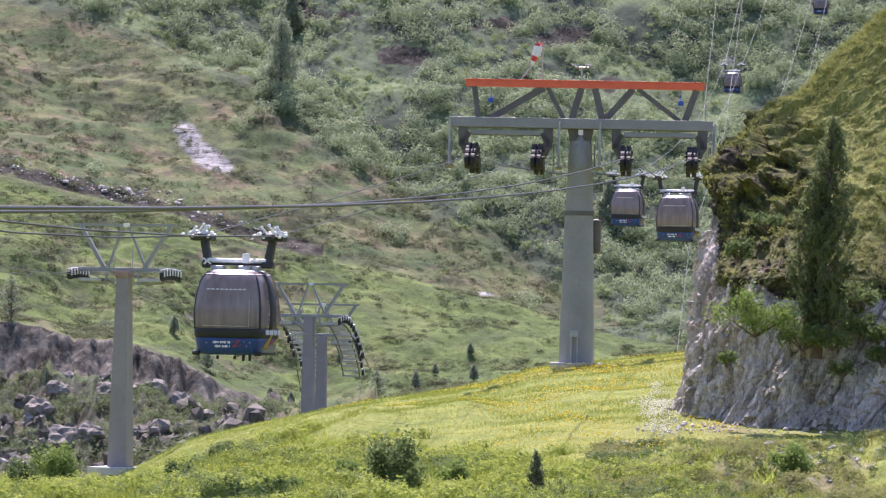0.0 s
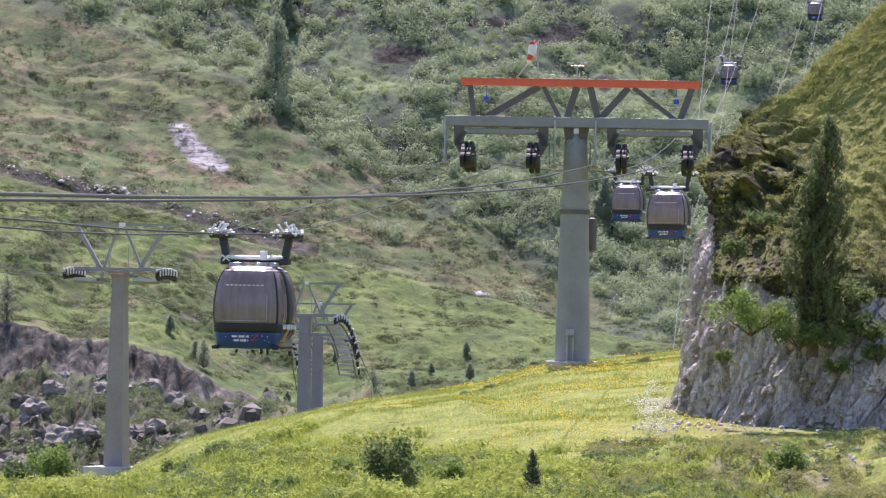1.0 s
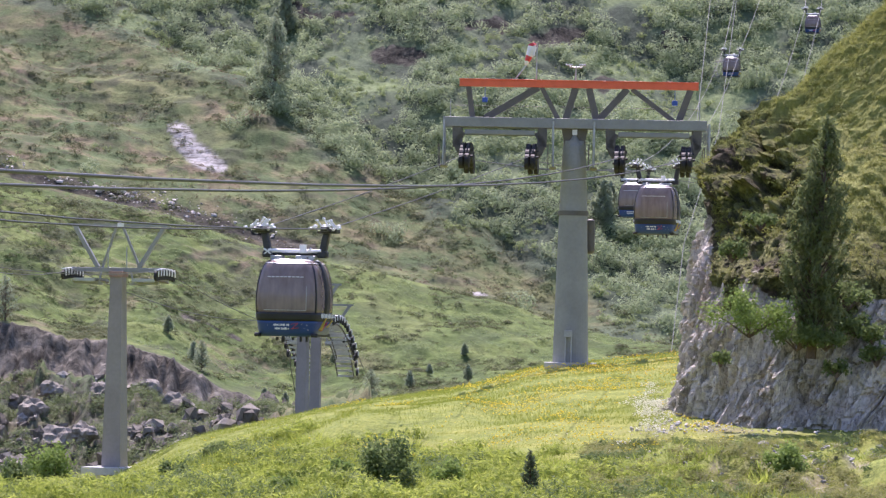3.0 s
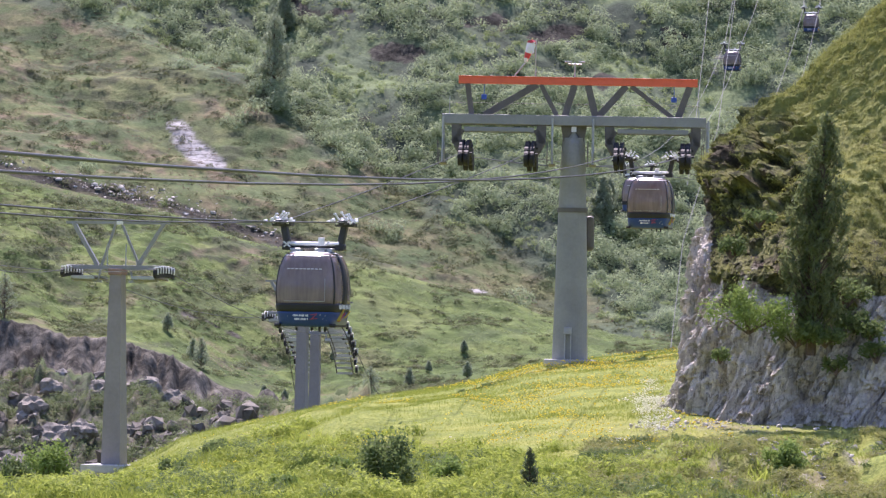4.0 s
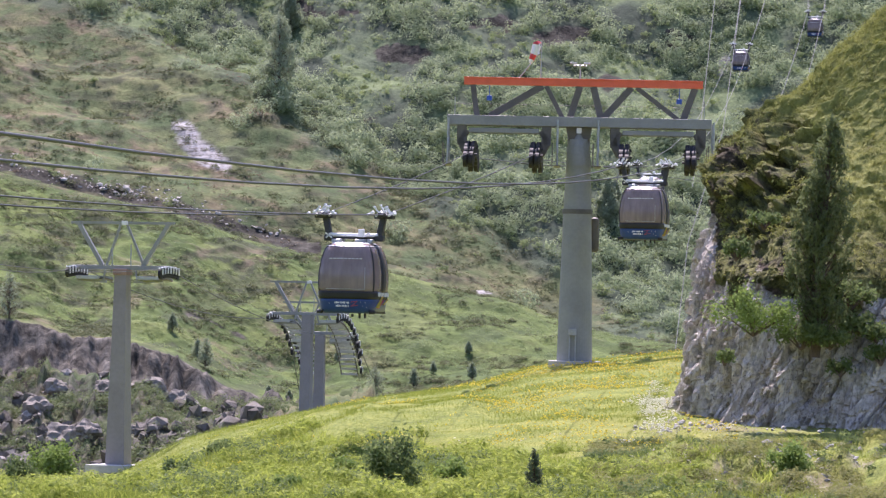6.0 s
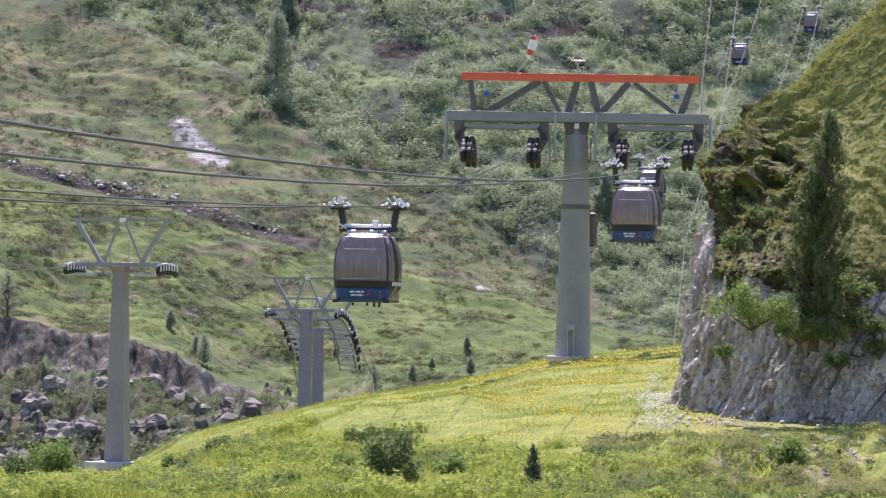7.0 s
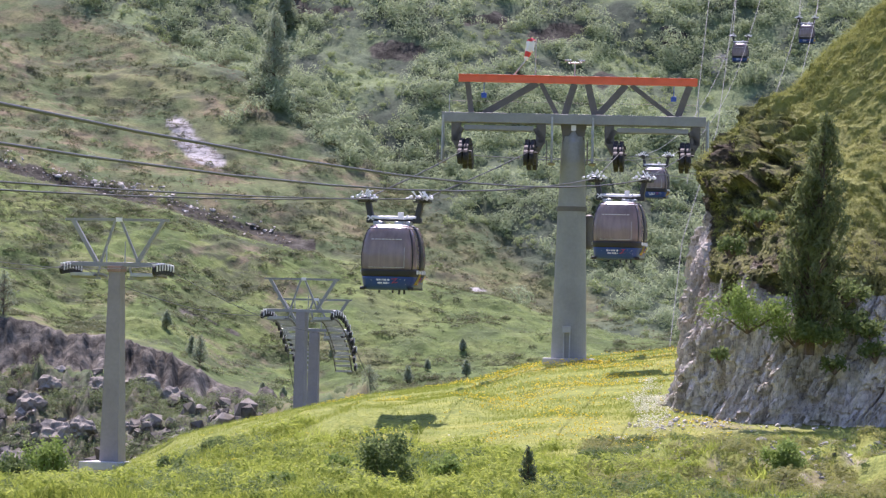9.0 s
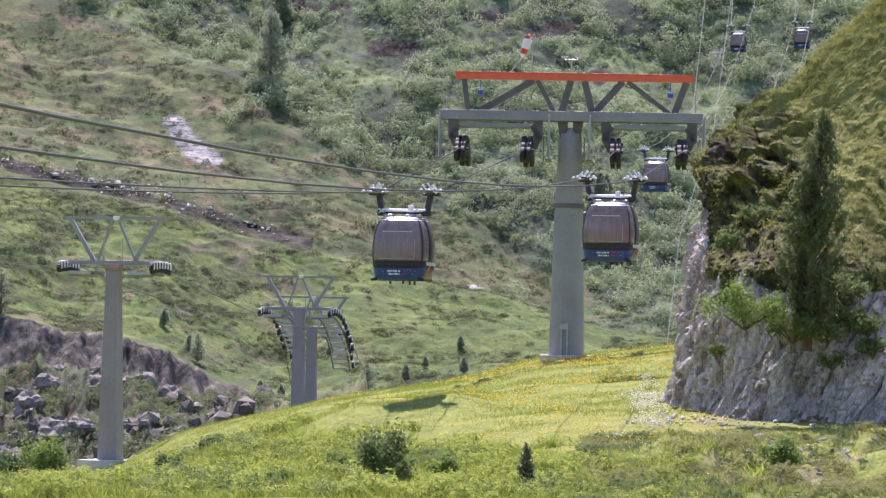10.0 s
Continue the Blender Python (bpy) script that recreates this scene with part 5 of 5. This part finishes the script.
def shell(a0, a1, zs, out=0.0, n=14, thick=0.03):
    """A curved panel of the cabin's hull between two turns and along the heights zs, with thickness."""
    bm = bmesh.new()
    rows = []
    for o in (out, out - thick):
        rows.append([[bm.verts.new(hull(radians(a0 + (a1 - a0) * i / n), z, o)) for i in range(n + 1)] for z in zs])
    for k, layer in enumerate(rows):
        for r0, r1 in zip(layer, layer[1:]):
            for i in range(n):
                f = (r0[i], r0[i + 1], r1[i + 1], r1[i])
                bm.faces.new(f if k == 0 else f[::-1])
    a, b = rows
    m = len(zs) - 1
    for i in range(n):
        bm.faces.new((a[0][i + 1], a[0][i], b[0][i], b[0][i + 1]))
        bm.faces.new((a[m][i], a[m][i + 1], b[m][i + 1], b[m][i]))
    if abs(a1 - a0) < 359:
        for j in range(m):
            bm.faces.new((a[j][0], a[j + 1][0], b[j + 1][0], b[j][0]))
            bm.faces.new((a[j + 1][n], a[j][n], b[j][n], b[j + 1][n]))
    for f in bm.faces:
        f.smooth = True
    return bm


def build_cabin():
    e = thing("gondola_cabin", Matrix.Identity(4), "blue gondola cabin with brown tinted windows on twin ropes", "gondola", "cabins of the twin-rope lift")
    low = [-3.24, -3.18, -3.12, -3.0, -2.86, -2.76]
    part("skirt", shell(0, 360, low, 0.004, 72), M_BLUE, e, "blue painted skirt with lettering")
    part("belt", shell(0, 360, [-2.78, -2.7, -2.6, -2.53], 0.012, 72), M_BLACK, e)
    zs = list(np.linspace(-2.55, -0.98, 12))
    for a0, a1 in ((218, 322), (38, 142), (-38, 38), (142, 218)):
        ob = part("window", shell(a0, a1, zs, 0.0, 20, 0.012), M_GLASS, e)
        ob.visible_shadow = True
    for a in (38, 142, 218, 322):
        part("pillar", shell(a - 3, a + 3, zs, 0.014, 4), M_BLACK, e)
    part("door_seam", shell(-1.6, 1.6, zs, 0.012, 2), M_BLACK, e)
    part("door_seam", shell(178.4, 181.6, zs, 0.012, 2), M_BLACK, e)
    bm = bmesh.new()
    # the cap is carried down over the panes as far as the glare
    top = [bm.verts.new(hull(radians(5 * i), -1.06, 0.012)) for i in range(72)]
    cap = [bm.verts.new(hull(radians(5 * i), -0.94, -0.03)) for i in range(72)]
    mid = bm.verts.new((0, 0, -0.91))
    for i in range(72):
        j = (i + 1) % 72
        bm.faces.new((top[i], top[j], cap[j], cap[i]))
        bm.faces.new((cap[i], cap[j], mid))
    part("roof", bm, M_ROOF_GLARE, e, "light roof with white sun glare put into its colour")
    bm = bmesh.new()
    for z in (-3.22, -3.14):
        vs = [bm.verts.new(hull(radians(5 * i), z, -0.05)) for i in range(72)]
        bm.faces.new(vs)
    part("floor", bm, M_BLACK, e)
    for s in (-1, 1):
        bm = bmesh.new()
        box(bm, (0, s * 0.86, -2.3), (1.45, 0.42, 0.08), 0.03)
        box(bm, (0, s * 1.1, -2.02), (1.4, 0.08, 0.45), 0.03)
        box(bm, (0, s * 0.86, -2.62), (1.3, 0.1, 0.6), 0.02)
        part("bench", bm, M_BENCH, e)
        bm = bmesh.new()
        box(bm, (0, s * 1.12, -1.74), (1.5, 0.05, 0.17), 0.02)
        box(bm, (0, s * 1.16, -2.29), (1.5, 0.05, 0.07), 0.02)
        part("backrest_rail", bm, M_BLACK, e)
    bm = bmesh.new()
    box(bm, (0, 0, -2.3), (0.34, 1.2, 0.08), 0.03)
    box(bm, (0, 0, -2.6), (0.1, 1.0, 0.55), 0.02)
    part("middle_seat", bm, M_BENCH, e)
    bm = bmesh.new()
    for s in (-1, 1):
        tube(bm, (s * 0.35, -1.0, -1.5), (s * 0.35, 1.0, -1.5), 0.018, n=8)
    part("grab_rail", bm, M_CHROME, e)
    bm = bmesh.new()
    for i in range(9):
        box(bm, (-0.5 + 0.125 * i, hull(radians(270), -1.47).y - 0.012, -1.47), (0.085, 0.03, 0.03), 0.004)
    part("vent_strip", bm, M_WHITE, e)
    bm = bmesh.new()
    bar(bm, (-0.62, -1.29, -2.46), (0.66, -1.29, -2.46), 0.016)
    bar(bm, (0.66, -1.29, -2.46), (0.66, -1.285, -1.75), 0.014)
    part("window_rail", bm, M_GALV, e)
    # roof frame, hangers, grips
    bm = bmesh.new()
    tube(bm, (-0.82, -0.12, -0.68), (0.82, -0.12, -0.68), 0.062, n=12)
    part("roof_beam", bm, M_CHROME, e, "bright roof beam")
    bm = bmesh.new()
    box(bm, (0, 0.08, -0.74), (1.75, 0.3, 0.14), 0.03)
    part("cradle", bm, M_DARKSTEEL, e)
    for x in (-0.5, 0.28, 0.6):
        bm = bmesh.new()
        box(bm, (x, -0.2, -0.88), (0.34 if x < 0.5 else 0.2, 0.5, 0.12), 0.03)
        part("rubber_mount", bm, M_GALV, e)
    bm = bmesh.new()
    box(bm, (0.3, -0.3, -0.62), (0.2, 0.1, 0.26), 0.02)
    bar(bm, (0.42, -0.3, -0.74), (0.56, -0.3, -0.6), 0.05)
    part("latch_box", bm, M_WHITE, e)
    bm = bmesh.new()
    bar(bm, (-0.92, -0.25, -0.62), (-0.7, -0.25, -0.78), 0.04)
    bar(bm, (-0.72, -0.25, -0.62), (-0.9, -0.25, -0.78), 0.04)
    part("brace", bm, M_CHROME, e)
    for s in (-1, 1):
        bm = bmesh.new()
        bar(bm, (s * 0.82, 0, -0.82), (s * 0.96, 0, -0.12), 0.2, 0.26, 0.03, (0, 1, 0))
        box(bm, (s * 0.84, 0, -0.78), (0.3, 0.36, 0.2), 0.04)
        arm = part("hanger_arm", bm, M_DARKSTEEL, e)
        bm = bmesh.new()
        box(bm, (s * 1.0, 0, -0.07), (0.62, 0.5, 0.15), 0.04)
        box(bm, (s * 1.0, -0.1, -0.02), (0.2, 1.1, 0.14), 0.03)
        g = part("grip", bm, M_DARKSTEEL, e)
        for i in range(9):
            dx, dz = -0.44 + 0.11 * i, (0.0, 0.06, -0.03, 0.09, 0.02, 0.1, -0.02, 0.07, 0.01)[i]
            bm = bmesh.new()
            wheel(bm, (s * (1.0 + dx), -0.5 + 0.13 * (i % 4), dz), (0.3, 1, 0.2), 0.042 + 0.012 * (i % 3 == 1), 0.12, 10)
            part("roller", bm, M_CHROME, g, "bright steel roller")
        for dx, dy, up in ((-0.16, -0.42, 0.24), (0.02, -0.3, 0.3), (0.2, -0.42, 0.22), (0.1, 0.3, 0.26)):
            bm = bmesh.new()
            bar(bm, (s * (1.0 + dx + 0.1), dy, 0.0), (s * (1.0 + dx - 0.1), dy, up), 0.034, 0.05, 0.008)
            wheel(bm, (s * (1.0 + dx - 0.1), dy, up), (0.2, 1, 0), 0.034, 0.09, 10)
            part("grip_lever", bm, M_CHROME, g, "bright steel lever")
    # bumpers and skids
    for x in (-0.3, 0.18, 0.42, 0.6):
        bm = bmesh.new()
        box(bm, (x, -0.85, -3.31), (0.055, 0.14, 0.18 if x > 0.2 else 0.1), 0.015)
        part("skid", bm, M_BLACK, e)
    for s in (-1, 1):
        bm = bmesh.new()
        tube(bm, (s * 0.78, -1.06, -3.2), (s * 0.95, -1.0, -3.2), 0.06, n=10)
        box(bm, (s * 0.84, 0.0, -3.2), (0.1, 1.9, 0.09), 0.02)
        part("bumper", bm, M_BLACK, e)
    # lettering on the ends: bars of its size, and the coloured emblems
    for s in (-1, 1):
        yy = s * (hull(radians(270), -2.95).y * -1 + 0.012) * 1.0
        for x0, x1, z in ((-0.33, 0.14, -2.9), (-0.28, 0.12, -3.01)):
            x = x0
            i = 0
            while x < x1:
                w = 0.028 + 0.018 * ((i * 7) % 3)
                bm = bmesh.new()
                box(bm, (x * -s, yy * 1.0, z), (w, 0.012, 0.05 + 0.018 * (i % 2)), 0.002)
                part("lettering", bm, M_WHITE, e)
                x += w + 0.02
                i += 1
        bm = bmesh.new()
        bar(bm, (-s * 0.2, yy, -2.88), (-s * 0.42, yy, -2.84), 0.012, 0.04, 0, (0, 1, 0))
        bar(bm, (-s * 0.4, yy, -2.86), (-s * 0.22, yy, -3.02), 0.012, 0.05, 0, (0, 1, 0))
        bar(bm, (-s * 0.2, yy, -3.02), (-s * 0.43, yy, -2.98), 0.012, 0.04, 0, (0, 1, 0))
        part("emblem", bm, M_RED, e, "red zigzag emblem")
        for x, z, r in ((-0.52, -2.88, 0.02), (-0.6, -3.0, 0.016), (-0.68, -2.9, 0.024), (0.52, -2.92, 0.016), (-0.72, -3.05, 0.016)):
            bm = bmesh.new()
            box(bm, (x * s, yy * 0.992, z), (r, 0.02, r), 0.002)
            part("speck", bm, M_WHITE, e)
        side = HALF_X * 0.93 + 0.004
        for (y0, z0), (y1, z1), m, w in () if s < 0 else (((-0.72, -3.04), (-0.1, -2.68), M_YPRINT, 0.18), ((-0.6, -3.06), (0.15, -2.8), M_RED, 0.12), ((0.2, -2.95), (0.85, -2.75), M_YPRINT, 0.12)):
            bm = bmesh.new()
            bar(bm, (s * side, y0, z0), (s * side, y1, z1), 0.02, w, 0.004, (1, 0, 0))
            part("side_print", bm, m, e, "painted streak")
        y = -0.72
        i = 0
        while y < 0.8:
            w = 0.06 + 0.03 * (i % 3)
            bm = bmesh.new()
            box(bm, (s * (HALF_X * 0.975 + 0.02), y, -2.62), (0.012, w, 0.11 + 0.04 * (i % 2)), 0.003)
            part("side_lettering", bm, M_WHITE, e)
            y += w + 0.06
            i += 1
    return e


CABIN_C = build_cabin()
CABIN_A, CABIN_B, CABIN_D, CABIN_E = [copy_thing(CABIN_C, Matrix.Identity(4)) for _ in range(4)]
HEADING = -11.5

# bearings of the point midway between the grips, and its distance, time by time
WAY_C = [(t, a, b + 9 - 0.25 * t, 115.0 + 3.85 * t) for t, a, b in ((0, 411.9, 405.5), (1, 450.7, 402.8), (2, 488.1, 398.6), (3, 523.9, 392.9), (4, 558.0, 386.4), (5, 590.2, 379.4),
         (6, 620.7, 372.0), (7, 649.3, 364.5), (8, 676.0, 357.1), (9, 701.0, 349.8), (10, 724.2, 342.7))]
WAY_A = [(t, a, b + 3, 212 - 4.8 * t) for t, a, b in ((0, 1190.4, 307), (0.5, 1187.2, 306), (1, 1182.8, 303), (2, 1174.3, 296), (3, 1164.8, 286.5), (4, 1155.0, 278.5), (4.5, 1150, 277),
         (5, 1145.0, 279.5), (5.5, 1139.5, 284), (6, 1134.7, 289), (7, 1124.1, 298.4), (8, 1113.0, 309.5), (9, 1101.6, 317), (10, 1090.3, 323))]
WAY_B = [(t, a, b, 266 + 6.2 * t) for t, a, b in ((0, 1102, 306), (1, 1111, 302), (2.5, 1121, 297.5), (4, 1131, 294), (5.5, 1141, 291), (7, 1150, 288), (8.5, 1160, 281.5), (10, 1170, 275))]
WAY_D = [(t, a, b - 31.8, 490 + 4 * t) for t, a, b in ((0, 1287.3, 142.4), (1, 1289.9, 131.5), (2, 1292.8, 122.3), (3, 1295.8, 115.4), (4, 1298.9, 111.1), (5, 1302.0, 109.5), (6, 1304.9, 108.8),
         (7, 1307.8, 107.6), (8, 1310.5, 104.5), (9, 1313.1, 98.7), (10, 1315.6, 87))]
WAY_E = [(t, a, b - 27, 570 - 4 * t) for t, a, b in ((0, 1443.6, 5), (1, 1442.0, 18.8), (2, 1440.8, 30.5), (3, 1439.7, 38.0), (4, 1438.6, 42.1), (5, 1437.4, 44.3), (6, 1436.0, 46),
         (7, 1434.4, 48), (8, 1432.5, 52), (9, 1430.6, 61), (10, 1428.6, 76))]


def along(way, t):
    ts = [r[0] for r in way]
    a, b, y = (float(np.interp(t, ts, [r[i] for r in way])) for i in (1, 2, 3))
    return spot(a, b, y)


def cabin_pose(way, t):
    p = along(way, t)
    return Matrix.Translation(p) @ pose(0, 0, 0, 0, 0, HEADING)


def grip_at(way, t, s):
    return cabin_pose(way, t) @ Vector((s * GAUGE / 2, 0, 0))


# ---- ropes: rigid lengths that follow the cabins ----
ROPES = []
SEAT_FRONT = [MAST.matrix_basis @ Vector((x, -2.9, ARM_Z - 1.32)) for x in COLS]
SEAT_BACK = [MAST.matrix_basis @ Vector((x, 2.9, ARM_Z - 1.32)) for x in COLS]


def aim(p, q):
    """The pose at p whose z axis points at q and whose x axis stays level."""
    z = (q - p).normalized()
    x = Vector((0, 0, 1)).cross(z).normalized()
    y = z.cross(x)
    m = Matrix((x, y, z)).transposed().to_4x4()
    return Matrix.Translation(p) @ m


def rope(ends, n, r, label, mat=None, times=None, how="split", length=0.0):
    """A rope of n rigid lengths. ends(t): both end points and the sag between them. split: the ends are about as far apart all the time;
    open: even lengths laid from the first end on past the second; slide: lengths that slide over one another as the ends draw near."""
    e = thing("haul_rope", Matrix.Identity(4), label, "rope", "ropes of the twin-rope lift")
    times = times or [float(t) for t in range(11)]
    spans = [(ends(t)[1] - ends(t)[0]).length for t in times]
    size = length or max(spans) / n

    def point(t, d):
        p, q, sag = ends(t)
        k = d / (q - p).length
        return p.lerp(q, k) - Vector((0, 0, 4 * sag * k * (1 - k)))
    for i in range(n):
        rows = []
        for t, span in zip(times, spans):
            if how == "open":
                a, b = size * i, size * (i + 1)
            elif how == "slide":
                a = max(0.0, span - size) * i / max(1, n - 1)
                b = a + size
            else:
                a, b = span * i / n, span * (i + 1) / n
            rows.append((t, aim(point(t, a), point(t, b))))
        bm = bmesh.new()
        tube(bm, (0, 0, 0), (0, 0, size * (1.0 if how == "slide" else 1.004)), r - 0.0004 * (i % 3), n=8)
        seg = part("rope_length", bm, mat or M_ROPE, e)
        seg.matrix_basis = rows[0][1]
        ROPES.append((seg, rows))
    return e


def table(*rows):
    return lambda t: float(np.interp(t, [r[0] for r in rows], [r[1] for r in rows]))


FINE = [0.0, 1.0, 2.0, 3.0, 4.0, 4.5, 5.0, 5.5, 6.0, 7.0, 8.0, 9.0, 10.0]
R_HIGH = table((0, 364), (1, 340), (2.5, 313), (4.5, 256), (5.5, 246), (7.5, 210), (9, 188), (10, 190))
R_LOW = table((0, 371), (1, 350), (2.5, 333), (4.5, 293), (5.5, 288), (7.5, 270), (9, 257), (10, 264))
L_HIGH = table((0, 384), (1, 377), (2.5, 371), (4.5, 354), (5.5, 347), (7.5, 335), (9, 325), (10, 320))
L_LOW = table((0, 402), (1, 395), (2.5, 386), (4.5, 370), (5.5, 363), (7.5, 353), (9, 340), (10, 335))
R_SAG = table((0, 0.6), (3, 0.58), (5, 0.7), (10, 0.56))


def still_wire(name, pts, r, mat, label):
    e = thing(name, Matrix.Identity(4), label, "cable")
    bm = bmesh.new()
    polytube(bm, pts, r)
    part("wire", bm, mat, e)
    return e


def sagging(p, q, sag, n=10):
    return [p.lerp(q, i / n) - Vector((0, 0, 4 * sag * i / n * (1 - i / n))) for i in range(n + 1)]


def build_ropes():
    dark = "dark steel haul rope in the air"
    for s, tab, y in ((1, R_HIGH, 43.0), (-1, R_LOW, 53.0)):
        col = 3 if s > 0 else 2
        left = lambda t: spot(-60, tab(t) + (tab(t) - 335) * 0.06, y)
        rope(lambda t: (SEAT_FRONT[col] if t < 4.8 else grip_at(WAY_A, t, s), left(t), R_SAG(t)), 10, 0.024, dark, None, FINE, "open")
        rope(lambda t: (SEAT_FRONT[col], SEAT_FRONT[col].lerp(left(t), 0.012) if t < 4.8 else grip_at(WAY_A, t, s), 0.0), 12, 0.017, "grey steel haul rope between cabin and mast", M_ROPE, FINE, "slide", 2.2)
        still_wire("haul_rope", [SEAT_BACK[col]] + [grip_at(WAY_A, t, s) for t in (3.0, 2.0, 1.0, 0.0)] + [spot(1328 + 26 * s, 330, 430)], 0.021, M_ROPE, dark)
    for s, tab, y in ((1, L_HIGH, 80.0), (-1, L_LOW, 90.0)):
        col = 1 if s > 0 else 0
        rope(lambda t: (grip_at(WAY_C, t, s), spot(-60, tab(t), y), 0.12), 6, 0.022, dark, None, None, "open")
        rope(lambda t: (SEAT_FRONT[col], grip_at(WAY_C, t, s), 0.1), 4, 0.016, "grey steel haul rope between cabin and mast", M_ROPE, None, "slide", 24.0)
        rope(lambda t: (SEAT_BACK[col], grip_at(WAY_B, t, s), 0.3), 4, 0.02, dark, None, None, "slide", 42.0)
        rope(lambda t: (grip_at(WAY_B, t, s), grip_at(WAY_D, t, s), 3.0), 8, 0.02, "pale steel haul rope climbing the mountainside", M_WIRE)
        rope(lambda t: (grip_at(WAY_D, t, s), spot(1335 + 26 * s, -60, 640), 0.8), 4, 0.028, "pale steel haul rope climbing the mountainside", M_WIRE)
    for s in (-1, 1):
        rope(lambda t: (spot(1328 + 26 * s, 330, 430), grip_at(WAY_E, t, s), 2.0), 5, 0.028, "pale steel haul rope climbing the mountainside", M_WIRE)
        rope(lambda t: (grip_at(WAY_E, t, s), spot(1448 + 21 * s, -120, 660), 0.4), 2, 0.03, "pale steel haul rope climbing the mountainside", M_WIRE)


build_ropes()


def build_wires():
    still_wire("steel_cable", [spot(1262, -40, 470), spot(1257, 0, 465), spot(1233, 215, 430), spot(1218, 330, 415)], 0.028, M_WIRE, "thin pale cable hanging steeply over the slope")
    still_wire("steel_cable", [spot(1310, -40, 470), spot(1303, 0, 465), spot(1272, 230, 430), spot(1210, 430, 400), spot(1188, 620, 380)], 0.028, M_WIRE, "thin pale cable hanging steeply over the slope")
    h1 = OLD1.matrix_basis
    h2 = OLD2.matrix_basis
    h3 = OLD3.matrix_basis
    for s in (-1, 1):
        p = h1 @ Vector((s * 2.38, 0, OLD1_H + 0.12))
        target = h2 if s < 0 else h3
        q = target @ Vector((s * 2.4, -3, OLD2_H - 0.3 if s < 0 else OLD3_H - 0.3))
        still_wire("old_lift_rope", sagging(p, q, 0.7), 0.022, M_ROPE, "thin dark rope of the older lift")
        still_wire("old_lift_rope", sagging(p, spot(-60, 468 if s < 0 else 462, 140), 0.3), 0.018, M_ROPE, "thin dark rope of the older lift")
        back = target @ Vector((s * 2.4, 3.2, (OLD2_H if s < 0 else OLD3_H) - 0.9))
        still_wire("old_lift_rope", sagging(back, spot(525 if s < 0 else 672, 700, 372), 0.3), 0.03, M_ROPE, "thin dark rope of the older lift")


build_wires()


# ---- what moves ----
def motions():
    for cabin, way in ((CABIN_C, WAY_C), (CABIN_A, WAY_A), (CABIN_B, WAY_B), (CABIN_D, WAY_D), (CABIN_E, WAY_E)):
        walk(cabin, [(r[0], cabin_pose(way, r[0])) for r in way])
    for seg, rows in ROPES:
        walk(seg, rows)
    p = SOCK.matrix_basis.copy()
    walk(SOCK, [(t, p @ pose(0, 0, 0, 0, a, 0)) for t, a in ((0, 2), (1.5, -3), (3, 2), (5, -1), (6.5, 4), (8, -3), (10, 1))])


motions()
